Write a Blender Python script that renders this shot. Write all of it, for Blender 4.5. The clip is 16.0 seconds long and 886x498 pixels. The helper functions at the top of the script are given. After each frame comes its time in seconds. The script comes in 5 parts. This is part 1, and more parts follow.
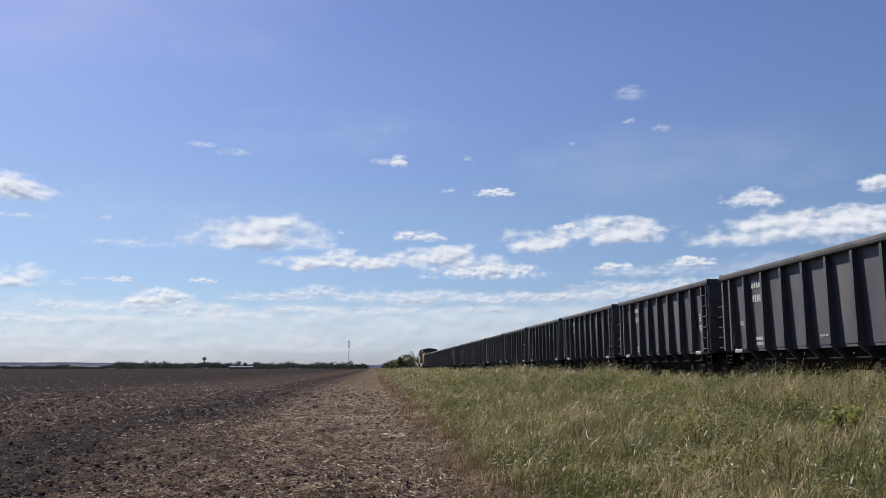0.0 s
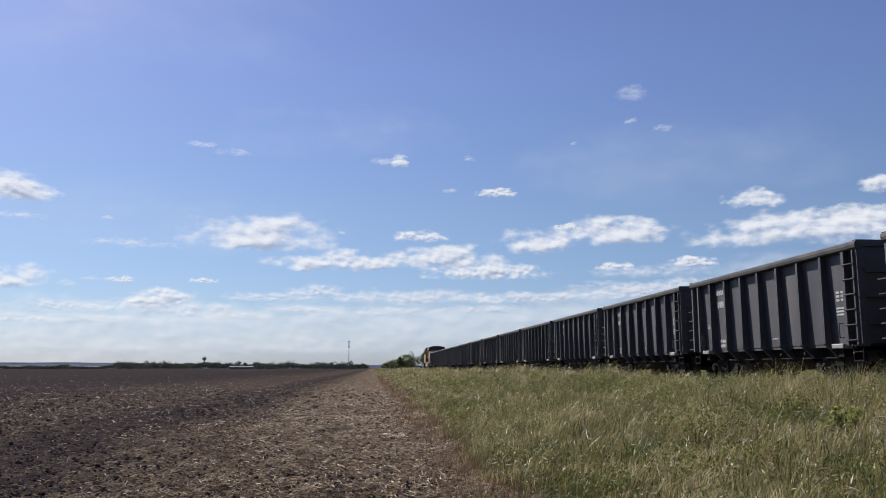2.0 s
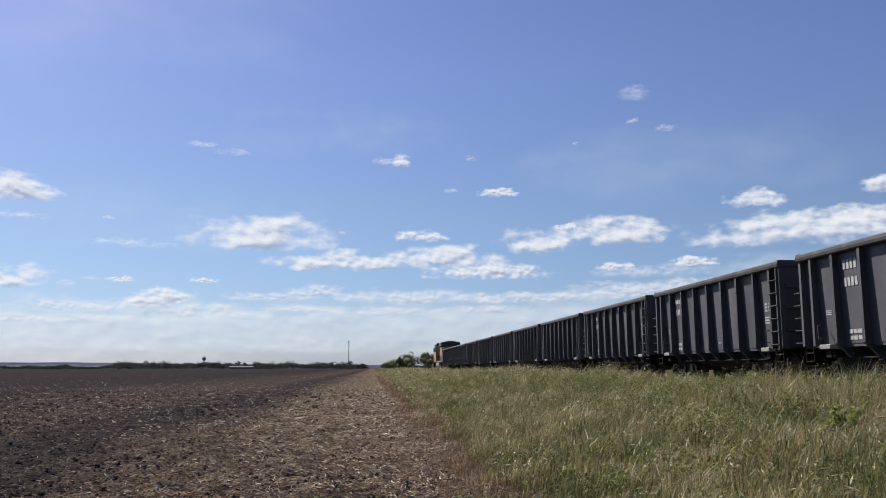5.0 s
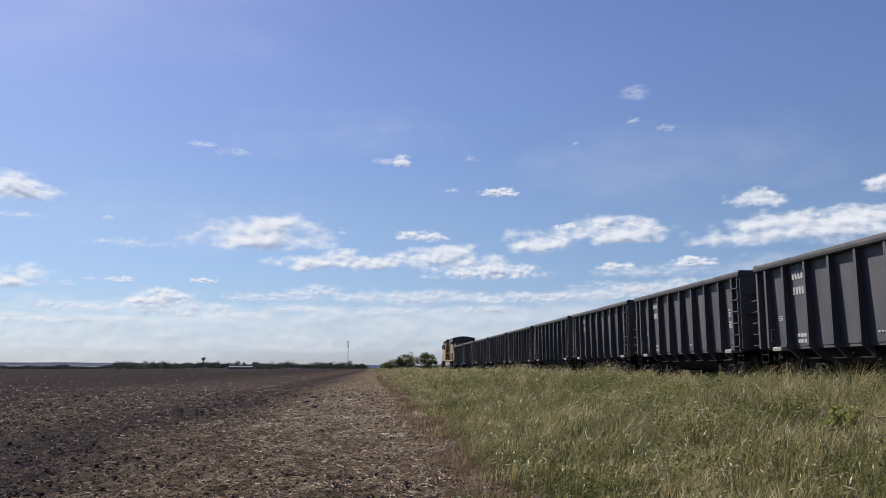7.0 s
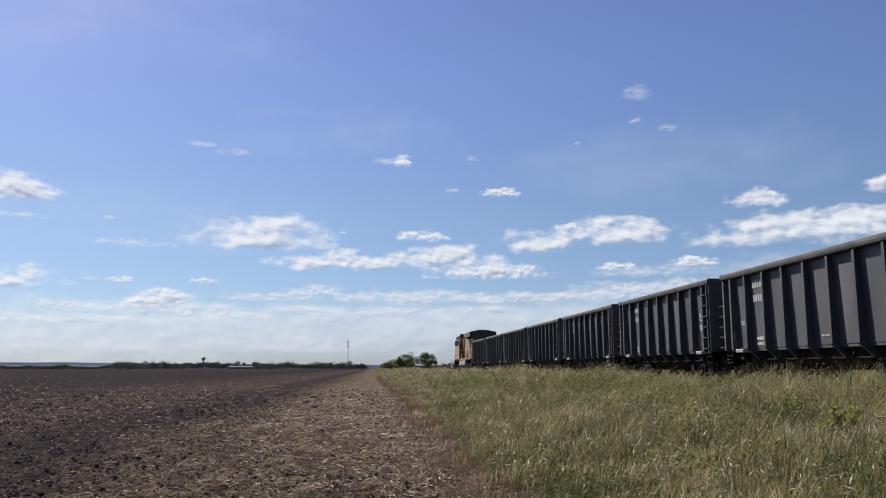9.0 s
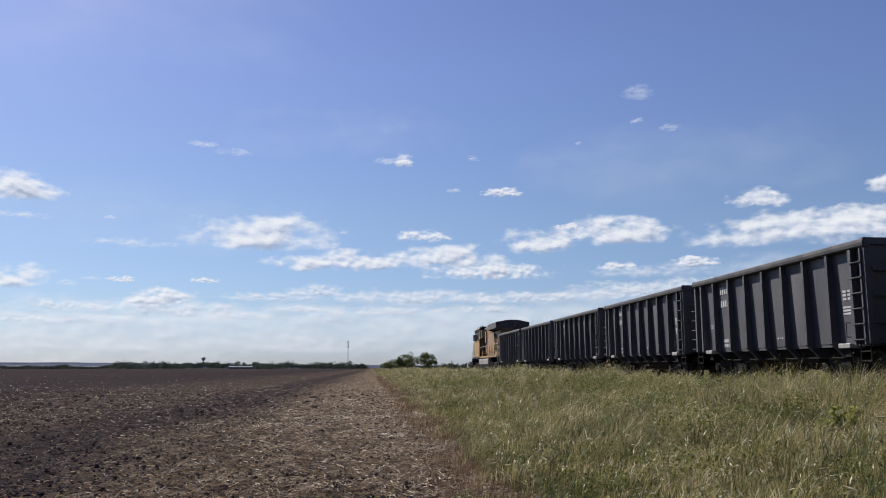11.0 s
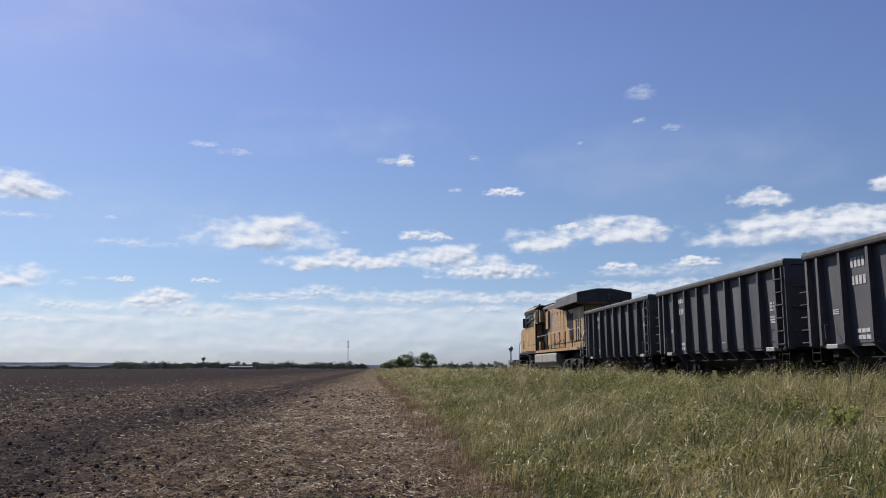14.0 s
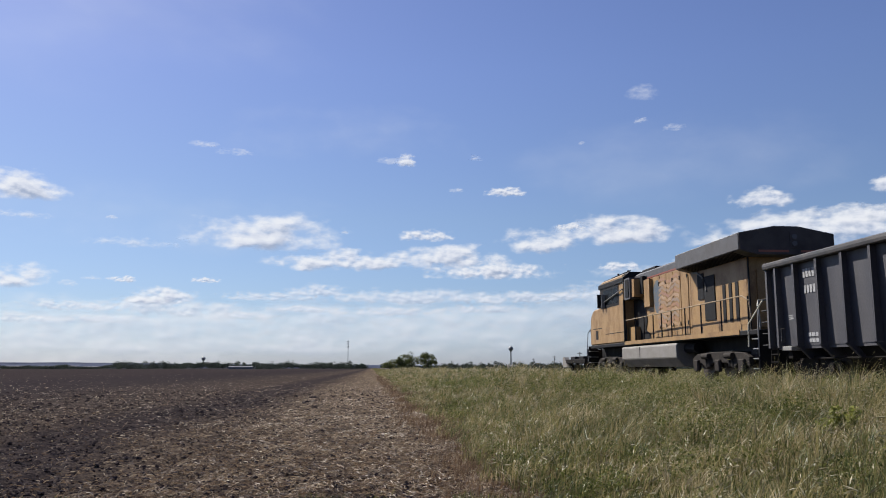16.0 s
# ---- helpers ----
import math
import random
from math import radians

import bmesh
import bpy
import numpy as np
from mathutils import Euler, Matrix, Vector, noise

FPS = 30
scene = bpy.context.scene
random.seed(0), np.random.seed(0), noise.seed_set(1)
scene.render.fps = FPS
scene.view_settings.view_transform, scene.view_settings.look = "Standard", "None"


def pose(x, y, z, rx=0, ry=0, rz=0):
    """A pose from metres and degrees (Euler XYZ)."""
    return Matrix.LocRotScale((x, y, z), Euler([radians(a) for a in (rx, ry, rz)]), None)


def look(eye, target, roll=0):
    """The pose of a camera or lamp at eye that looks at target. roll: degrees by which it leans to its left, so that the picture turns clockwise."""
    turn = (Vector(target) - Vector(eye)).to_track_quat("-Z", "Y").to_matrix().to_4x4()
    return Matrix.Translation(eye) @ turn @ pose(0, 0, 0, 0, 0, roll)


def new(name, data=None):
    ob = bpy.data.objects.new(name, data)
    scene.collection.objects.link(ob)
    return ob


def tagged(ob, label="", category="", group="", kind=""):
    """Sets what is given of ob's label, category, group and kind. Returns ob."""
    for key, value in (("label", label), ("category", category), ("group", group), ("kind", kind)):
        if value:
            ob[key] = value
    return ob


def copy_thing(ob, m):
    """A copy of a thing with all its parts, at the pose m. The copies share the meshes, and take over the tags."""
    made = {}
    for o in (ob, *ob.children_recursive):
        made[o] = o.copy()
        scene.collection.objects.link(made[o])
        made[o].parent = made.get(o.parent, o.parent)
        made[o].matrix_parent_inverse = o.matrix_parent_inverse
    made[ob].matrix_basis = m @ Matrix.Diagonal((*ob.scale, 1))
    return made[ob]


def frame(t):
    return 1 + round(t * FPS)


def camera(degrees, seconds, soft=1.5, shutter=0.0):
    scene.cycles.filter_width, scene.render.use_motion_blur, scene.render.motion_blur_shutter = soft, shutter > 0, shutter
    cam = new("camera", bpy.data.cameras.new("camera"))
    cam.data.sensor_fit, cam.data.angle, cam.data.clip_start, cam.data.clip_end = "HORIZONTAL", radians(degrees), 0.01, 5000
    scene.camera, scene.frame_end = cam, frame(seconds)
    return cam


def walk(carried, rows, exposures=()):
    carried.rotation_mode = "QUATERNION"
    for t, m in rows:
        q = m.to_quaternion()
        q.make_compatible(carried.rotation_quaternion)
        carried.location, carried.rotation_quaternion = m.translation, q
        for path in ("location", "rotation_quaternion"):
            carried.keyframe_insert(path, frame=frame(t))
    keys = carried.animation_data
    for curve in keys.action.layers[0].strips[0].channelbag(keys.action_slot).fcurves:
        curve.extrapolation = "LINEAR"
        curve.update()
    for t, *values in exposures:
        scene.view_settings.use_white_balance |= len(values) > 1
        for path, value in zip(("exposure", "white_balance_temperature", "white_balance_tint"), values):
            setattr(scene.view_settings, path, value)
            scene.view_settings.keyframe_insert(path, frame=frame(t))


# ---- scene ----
# x: metres to the right of the camera, across the track; y: along the track, away; z: up from the ploughed field.
EYE_Z = 1.6
RAIL_Z = 1.15
TRACK_X = 13.15
cam = camera(57.0, 16.0, 1.0)
walk(cam, [(0.0, pose(0, 0, EYE_Z, 98.30, 0, -4.90)), (4.2, pose(0, 0, EYE_Z, 98.30, 0, -4.90)),
           (6.4, pose(0, 0, EYE_Z, 98.30, 0, -4.96)), (16.0, pose(0, 0, EYE_Z, 98.30, 0, -4.96))])

def fill_ramp(band, stops):
    """Set a colour ramp's stops, given in rising order."""
    band.elements[0].position, band.elements[0].color = stops[0][0], (*stops[0][1], 1)
    band.elements[1].position, band.elements[1].color = stops[-1][0], (*stops[-1][1], 1)
    for p, c in stops[1:-1]:
        band.elements.new(p).color = (*c, 1)


# ---- sky and sun ----
SUN_AZ, SUN_EL = -36.0, 43.0   # degrees right of +y, degrees up
scene.view_settings.exposure = 0.85
world = bpy.data.worlds.new("sky")
scene.world = world
world.use_nodes = True
wn, wl = world.node_tree.nodes, world.node_tree.links
bg = wn["Background"]
sky = wn.new("ShaderNodeTexSky")
sky.sky_type, sky.sun_disc = "NISHITA", False
sky.sun_elevation, sky.sun_rotation = radians(SUN_EL), radians(SUN_AZ)
sky.altitude, sky.air_density, sky.dust_density, sky.ozone_density = 200, 1.0, 0.4, 2.0
# summer haze: paler and bluer towards the horizon, a violet cast high up
geo = wn.new("ShaderNodeTexCoord")
sepz = wn.new("ShaderNodeSeparateXYZ")
wl.new(geo.outputs["Generated"], sepz.inputs[0])
tint = wn.new("ShaderNodeValToRGB")
fill_ramp(tint.color_ramp, [(0.0, (0.47, 0.56, 0.90)), (0.06, (0.58, 0.66, 0.88)), (0.18, (0.73, 0.76, 0.90)), (0.35, (0.83, 0.82, 1.05)), (0.62, (0.86, 0.80, 1.08))])
wl.new(sepz.outputs[2], tint.inputs[0])
mul = wn.new("ShaderNodeMix")
mul.data_type, mul.blend_type = "RGBA", "MULTIPLY"
mul.inputs[0].default_value = 1.0
wl.new(sky.outputs[0], mul.inputs[6])
wl.new(tint.outputs[0], mul.inputs[7])
wl.new(mul.outputs[2], bg.inputs[0])
bg.inputs[1].default_value = 0.056
sun = new("sun", bpy.data.lights.new("sun", "SUN"))
sun.data.energy, sun.data.angle, sun.data.color = 5.0, radians(0.53), (1.0, 0.95, 0.87)
_az, _el = radians(SUN_AZ), radians(SUN_EL)
sun.matrix_world = look((0, 0, 60), (-math.sin(_az) * math.cos(_el), -math.cos(_az) * math.cos(_el), 60 - math.sin(_el)))

# ---- materials ----
def material(name, color, rough=0.7, metal=0.0, gloss=0.5):
    m = bpy.data.materials.new(name)
    m.use_nodes = True
    b = m.node_tree.nodes["Principled BSDF"]
    b.inputs["Base Color"].default_value = (*color, 1)
    b.inputs["Roughness"].default_value = rough
    b.inputs["Metallic"].default_value = metal
    b.inputs["Specular IOR Level"].default_value = gloss
    return m


def node(m, kind, **sets):
    n = m.node_tree.nodes.new(kind)
    for k, v in sets.items():
        n.inputs[k.replace("_", " ")].default_value = v
    return n


def wire(m, a, b):
    m.node_tree.links.new(a, b)


def ramp(m, fac, stops):
    r = m.node_tree.nodes.new("ShaderNodeValToRGB")
    fill_ramp(r.color_ramp, stops)
    wire(m, fac, r.inputs[0])
    return r.outputs[0]


def mixed(m, fac, a, b, blend="MIX"):
    n = m.node_tree.nodes.new("ShaderNodeMix")
    n.data_type, n.blend_type = "RGBA", blend
    for s, v in ((0, fac), (6, a), (7, b)):
        if isinstance(v, (int, float)):
            n.inputs[s].default_value = v
        elif isinstance(v, tuple):
            n.inputs[s].default_value = (*v, 1)
        else:
            wire(m, v, n.inputs[s])
    return n.outputs[2]


def worn(name, color, dirt, rough=0.6, metal=0.0, scale=3.0, amount=0.5, stretch=(1, 1, 1), bump=0.15, fine=40.0, gloss=0.4):
    """Painted or bare surface with stains at a large scale, grain at a fine one, and a little relief."""
    m = material(name, color, rough, metal, gloss)
    b = m.node_tree.nodes["Principled BSDF"]
    tc = m.node_tree.nodes.new("ShaderNodeTexCoord")
    mp = node(m, "ShaderNodeMapping", Scale=stretch)
    wire(m, tc.outputs["Object"], mp.inputs[0])
    n1 = node(m, "ShaderNodeTexNoise", Scale=scale, Detail=6.0, Roughness=0.65)
    n2 = node(m, "ShaderNodeTexNoise", Scale=fine, Detail=4.0)
    wire(m, mp.outputs[0], n1.inputs[0])
    wire(m, mp.outputs[0], n2.inputs[0])
    f = ramp(m, n1.outputs[0], [(0.42, (0, 0, 0)), (0.72, (amount, amount, amount))])
    c = mixed(m, f, color, dirt)
    g = ramp(m, n2.outputs[0], [(0.3, (0.82, 0.82, 0.82)), (0.7, (1.12, 1.12, 1.12))])
    wire(m, mixed(m, 1.0, c, g, "MULTIPLY"), b.inputs["Base Color"])
    r = ramp(m, n1.outputs[0], [(0.3, (rough - 0.12,) * 3), (0.7, (min(1, rough + 0.15),) * 3)])
    wire(m, r, b.inputs["Roughness"])
    bp = node(m, "ShaderNodeBump", Strength=bump, Distance=0.02)
    wire(m, n2.outputs[0], bp.inputs["Height"])
    wire(m, bp.outputs[0], b.inputs["Normal"])
    return m


M_CAR = worn("black_car_paint", (0.054, 0.052, 0.060), (0.084, 0.080, 0.086), 0.5, scale=1.1, stretch=(1, 1, 0.35), amount=0.6, gloss=0.42)
M_CARDARK = worn("dirty_underframe_steel", (0.014, 0.013, 0.013), (0.028, 0.024, 0.020), 0.75, scale=4, gloss=0.05)
M_RIM = worn("worn_rim_paint", (0.044, 0.042, 0.044), (0.088, 0.080, 0.076), 0.5, scale=2.0, amount=0.8, gloss=0.25)
M_PAD = worn("pale_jacking_pad_paint", (0.220, 0.215, 0.205), (0.110, 0.100, 0.092), 0.6, scale=9)
M_WHITE = worn("white_stencil_paint", (0.336, 0.336, 0.344), (0.120, 0.120, 0.120), 0.6, scale=7, amount=0.7)
M_STEEL = worn("rolled_wheel_steel", (0.06, 0.05, 0.045), (0.03, 0.025, 0.02), 0.55, 0.3, scale=8, gloss=0.15)
M_RAIL = worn("rusty_rail_steel", (0.12, 0.075, 0.05), (0.06, 0.04, 0.03), 0.6, 0.5, scale=6)
M_YELLOW = worn("faded_yellow_paint", (0.31, 0.195, 0.088), (0.17, 0.100, 0.056), 0.5, scale=1.3, stretch=(1, 1, 0.6), amount=0.85, fine=25.0, gloss=0.25)
M_GREY = worn("weathered_grey_paint", (0.095, 0.094, 0.100), (0.065, 0.061, 0.061), 0.55, scale=1.5, amount=0.7, gloss=0.2)
M_BLACK = worn("sooty_black_paint", (0.014, 0.014, 0.016), (0.028, 0.026, 0.024), 0.6, scale=3, gloss=0.1)
M_WINGEND = worn("dark_brown_grey_paint", (0.075, 0.064, 0.062), (0.035, 0.030, 0.030), 0.7, scale=1.5, amount=0.8, gloss=0.1)
M_RED = worn("faded_red_stripe_paint", (0.22, 0.06, 0.035), (0.240, 0.096, 0.064), 0.5, scale=3)
M_BLUE = worn("faded_blue_paint", (0.06, 0.09, 0.125), (0.208, 0.160, 0.096), 0.5, scale=5, amount=0.7)
M_PINK = worn("bleached_flag_paint", (0.34, 0.235, 0.155), (0.31, 0.185, 0.08), 0.5, scale=2.5, amount=1.0)
M_SILVER = worn("silver_truck_paint", (0.240, 0.240, 0.240), (0.080, 0.072, 0.064), 0.55, 0.2, scale=6)
M_TRUCK = worn("grimy_truck_paint", (0.030, 0.027, 0.026), (0.060, 0.052, 0.046), 0.8, 0.0, scale=5, amount=0.8, gloss=0.05)
M_GLASS = material("dark_cab_glass", (0.01, 0.011, 0.012), 0.2, 0.0, 0.02)

# ---- mesh helpers ----
def part(name, bm, mat, parent=None, label=""):
    me = bpy.data.meshes.new(name)
    bm.to_mesh(me)
    bm.free()
    me.materials.append(mat)
    ob = new(name, me)
    ob.parent = parent
    return tagged(ob, label)


def bmnew():
    return bmesh.new()


def box(bm, x0, x1, y0, y1, z0, z1):
    v = [bm.verts.new((x, y, z)) for x in (x0, x1) for y in (y0, y1) for z in (z0, z1)]
    for q in ((0, 1, 3, 2), (4, 6, 7, 5), (0, 4, 5, 1), (2, 3, 7, 6), (0, 2, 6, 4), (1, 5, 7, 3)):
        bm.faces.new([v[i] for i in q])
    return bm


def bevelled(bm, w=0.012):
    bmesh.ops.bevel(bm, geom=bm.edges[:], offset=w, segments=1, affect="EDGES")
    return bm


def prism(bm, pts, axis, a, b):
    """A closed outline swept along an axis: x takes (y, z) points, y takes (x, z), z takes (x, y)."""
    put = {"x": lambda p, w: (w, p[0], p[1]), "y": lambda p, w: (p[0], w, p[1]), "z": lambda p, w: (p[0], p[1], w)}[axis]
    lo = [bm.verts.new(put(p, a)) for p in pts]
    hi = [bm.verts.new(put(p, b)) for p in pts]
    n = len(pts)
    bm.faces.new(lo)
    bm.faces.new(hi[::-1])
    for i in range(n):
        bm.faces.new((lo[i], hi[i], hi[(i + 1) % n], lo[(i + 1) % n]))
    bmesh.ops.recalc_face_normals(bm, faces=bm.faces[:])
    return bm


def rod(bm, p, q, r, n=6, r2=None):
    p, q = Vector(p), Vector(q)
    d = q - p
    m = Matrix.Translation((p + q) / 2) @ d.to_track_quat("Z", "Y").to_matrix().to_4x4()
    bmesh.ops.create_cone(bm, cap_ends=True, segments=n, radius1=r, radius2=r if r2 is None else r2, depth=d.length, matrix=m)
    return bm


def pipe(bm, pts, r, n=6):
    for p, q in zip(pts[:-1], pts[1:]):
        rod(bm, p, q, r, n)
    return bm


def thing(name, label, category, group="", kind=""):
    return tagged(new(name), label, category, group, kind)


def sheet(name, verts, faces, mat, kind="stuff", label="", category="", smooth=False):
    """One large mesh from arrays: verts (n, 3), faces (m, 3 or 4)."""
    me = bpy.data.meshes.new(name)
    verts, faces = np.asarray(verts, np.float32), np.asarray(faces, np.int32)
    k = faces.shape[1]
    me.vertices.add(len(verts))
    me.vertices.foreach_set("co", verts.ravel())
    me.loops.add(faces.size)
    me.loops.foreach_set("vertex_index", faces.ravel())
    me.polygons.add(len(faces))
    me.polygons.foreach_set("loop_start", np.arange(0, faces.size, k, dtype=np.int32))
    me.polygons.foreach_set("use_smooth", np.full(len(faces), smooth))
    me.update(calc_edges=True)
    me.materials.append(mat)
    return tagged(new(name, me), label, category, kind=kind)


def fbm(x, y, octaves=4, seed=0, gain=0.5):
    """Smooth value noise, about -1 to 1, on arrays."""
    out, amp, tot = np.zeros(np.shape(x)), 1.0, 0.0
    for o in range(octaves):
        xi, yi = np.floor(x).astype(np.int64), np.floor(y).astype(np.int64)
        u, v = x - xi, y - yi
        u, v = u * u * (3 - 2 * u), v * v * (3 - 2 * v)
        def h(a, b):
            n = (a * 374761393 + b * 668265263 + (seed + o) * 974634777) & 0x7FFFFFFF
            n = ((n ^ (n >> 13)) * 1274126177) & 0x7FFFFFFF
            return ((n ^ (n >> 16)) & 0xFFFF) / 32767.5 - 1
        out = out + amp * ((h(xi, yi) * (1 - u) + h(xi + 1, yi) * u) * (1 - v) + (h(xi, yi + 1) * (1 - u) + h(xi + 1, yi + 1) * u) * v)
        tot, amp, x, y = tot + amp, amp * gain, x * 2.03 + 7.1, y * 2.03 + 3.7
    return out / tot


rng = np.random.default_rng(7)

# ---- ground ----
EDGE_X = 1.45   # where the field ends and the grass bank begins


def edge_at(y):
    return EDGE_X + 0.3 * fbm(y * 0.5, y * 0 + 3.0, 4, 5, 0.6)


def bank(x):
    """Height of the railway bank over the field, across the track."""
    px = [-5000, 1.2, 2.2, 4.5, 7.5, 9.6, 10.4, 11.2, 15.1, 16.0, 17.5, 22, 60, 5000]
    pz = [0, 0, 0.08, 0.42, 0.74, 0.78, 0.66, 0.95, 0.95, 0.6, 0.5, 0.45, 0.2, 0]
    return np.interp(x, px, pz)


def ground_z(x, y):
    near = np.clip(1.25 - np.hypot(x, y) / 300, 0, 1)
    field = np.clip((edge_at(y) - x) / 0.5, 0, 1)
    rough = 0.08 * fbm(x * 2.4, y * 2.4, 4, 1, 0.65) + 0.03 * fbm(x * 0.7, y * 0.7, 3, 2)
    furrow = 0.018 * np.sin(x * 8.2 + 0.6 * fbm(x * 0.3, y * 0.12, 2, 9))
    verge = 0.07 * fbm(x * 0.5, y * 0.22, 3, 4) * np.clip((x - 2) / 2, 0, 1) * np.clip((10.2 - x) / 0.8, 0, 1)
    return bank(x) + near * (field * (rough + furrow) + verge)


def axis_steps(lo, hi, c0, c1, fine, grow):
    """Even fine steps between c0 and c1, growing steps outside them."""
    mid = list(np.arange(c0, c1, fine))
    up, d = [c1], fine
    while up[-1] < hi:
        d *= grow
        up.append(up[-1] + d)
    dn, d = [c0], fine
    while dn[-1] > lo:
        d *= grow
        dn.append(dn[-1] - d)
    return np.array(dn[:0:-1] + mid + up)


M_SOIL = material("ground_surface", (0.1, 0.08, 0.07), 1.0, 0.0, 0.0)
STRIPS = ((-60, 0.1), (-40, 0.06), (-24, 0.09), (-15, 0.24), (-9.5, 0.3), (-7.6, 0.13), (-5.6, 0.12), (-3.3, 0.6), (2, 0.9))


def soil_nodes():
    """Dark clay with straw-coloured stubble on the field; dry olive thatch on the bank."""
    m, b = M_SOIL, M_SOIL.node_tree.nodes["Principled BSDF"]
    tc = m.node_tree.nodes.new("ShaderNodeTexCoord")
    sep = m.node_tree.nodes.new("ShaderNodeSeparateXYZ")
    wire(m, tc.outputs["Object"], sep.inputs[0])
    def noise_of(scale, detail, sx=1.0, sy=1.0):
        mp = node(m, "ShaderNodeMapping", Scale=(sx, sy, 1))
        wire(m, tc.outputs["Object"], mp.inputs[0])
        n = node(m, "ShaderNodeTexNoise", Scale=scale, Detail=detail, Roughness=0.62)
        wire(m, mp.outputs[0], n.inputs[0])
        return n.outputs[0]
    big, mid, fine = noise_of(0.22, 8.0, 1.0, 0.55), noise_of(1.6, 6.0), noise_of(14.0, 8.0)
    dark = ramp(m, mid, [(0.32, (0.012, 0.0108, 0.0135)), (0.6, (0.026, 0.0225, 0.0265)), (0.8, (0.052, 0.043, 0.043))])
    straw = ramp(m, fine, [(0.36, (0.040, 0.030, 0.022)), (0.54, (0.175, 0.132, 0.090)), (0.72, (0.420, 0.332, 0.228))])
    # strips left by the plough, side by side: bare dark clay and strips under straw
    sway = m.node_tree.nodes.new("ShaderNodeMath")
    sway.operation = "MULTIPLY_ADD"
    sway.inputs[1].default_value = 7.0
    wire(m, big, sway.inputs[0])
    wire(m, sep.outputs[0], sway.inputs[2])
    towards = m.node_tree.nodes.new("ShaderNodeMapRange")
    towards.inputs[1].default_value, towards.inputs[2].default_value = -56.5, 5.5
    wire(m, sway.outputs[0], towards.inputs[0])
    strips = ramp(m, towards.outputs[0], [((q + 60) / 62, (c, c, c)) for q, c in STRIPS])
    mott = ramp(m, mid, [(0.35, (0.35, 0.35, 0.35)), (0.65, (1, 1, 1))])
    cover = mixed(m, 1.0, strips, mott, "MULTIPLY")
    field = mixed(m, cover, dark, straw)
    thatch = ramp(m, mid, [(0.3, (0.03, 0.03, 0.014)), (0.7, (0.09, 0.08, 0.04))])
    wob = noise_of(0.8, 3.0)
    line = m.node_tree.nodes.new("ShaderNodeMath")
    line.operation = "MULTIPLY_ADD"
    line.inputs[1].default_value, line.inputs[2].default_value = 0.8, -0.4
    wire(m, wob, line.inputs[0])
    shift = m.node_tree.nodes.new("ShaderNodeMath")
    wire(m, sep.outputs[0], shift.inputs[0])
    wire(m, line.outputs[0], shift.inputs[1])
    side = m.node_tree.nodes.new("ShaderNodeMapRange")
    side.inputs[1].default_value, side.inputs[2].default_value = 1.55, 2.0
    wire(m, shift.outputs[0], side.inputs[0])
    wire(m, mixed(m, side.outputs[0], field, thatch), b.inputs["Base Color"])
    bp = node(m, "ShaderNodeBump", Strength=0.9, Distance=0.06)
    wire(m, fine, bp.inputs["Height"])
    wire(m, bp.outputs[0], b.inputs["Normal"])
soil_nodes()


def make_ground():
    gx = axis_steps(-4800, 4800, -14, 13, 0.075, 1.07)
    gy = axis_steps(-900, 4900, 7.5, 30, 0.08, 1.02)
    X, Y = np.meshgrid(gx, gy)
    Z = ground_z(X, Y)
    n, w = X.size, len(gx)
    i = np.arange(n).reshape(X.shape)
    f = np.stack([i[:-1, :-1], i[:-1, 1:], i[1:, 1:], i[1:, :-1]], -1).reshape(-1, 4)
    sheet("ground", np.stack([X.ravel(), Y.ravel(), Z.ravel()], 1), f, M_SOIL, "structure",
          "ploughed dark clay field with stubble beside a grassy bank", "ground", True)
make_ground()

# ---- grass and field litter ----
def leafy(name, stops, rough=0.55, through_light=0.35):
    """Leaves and stalks: a hue for each blade, and light that shines through them."""
    m = material(name, (0.1, 0.1, 0.04), rough, 0.0, 0.2)
    t = m.node_tree
    b = t.nodes["Principled BSDF"]
    g = t.nodes.new("ShaderNodeNewGeometry")
    tc = t.nodes.new("ShaderNodeTexCoord")
    n = node(m, "ShaderNodeTexNoise", Scale=0.8, Detail=5.0, Roughness=0.72)
    wire(m, tc.outputs["Object"], n.inputs[0])
    mx = t.nodes.new("ShaderNodeMath")
    mx.operation = "MULTIPLY_ADD"
    mx.inputs[1].default_value = 0.75
    wire(m, g.outputs["Random Per Island"], mx.inputs[0])
    m2 = t.nodes.new("ShaderNodeMath")
    m2.operation = "MULTIPLY_ADD"
    m2.inputs[1].default_value, m2.inputs[2].default_value = 1.9, -0.82
    wire(m, n.outputs[0], m2.inputs[0])
    wire(m, m2.outputs[0], mx.inputs[2])
    c = ramp(m, mx.outputs[0], stops)
    wire(m, c, b.inputs["Base Color"])
    tr = t.nodes.new("ShaderNodeBsdfTranslucent")
    wire(m, c, tr.inputs[0])
    mix = t.nodes.new("ShaderNodeMixShader")
    mix.inputs[0].default_value = through_light
    wire(m, b.outputs[0], mix.inputs[1])
    wire(m, tr.outputs[0], mix.inputs[2])
    wire(m, mix.outputs[0], t.nodes["Material Output"].inputs[0])
    return m


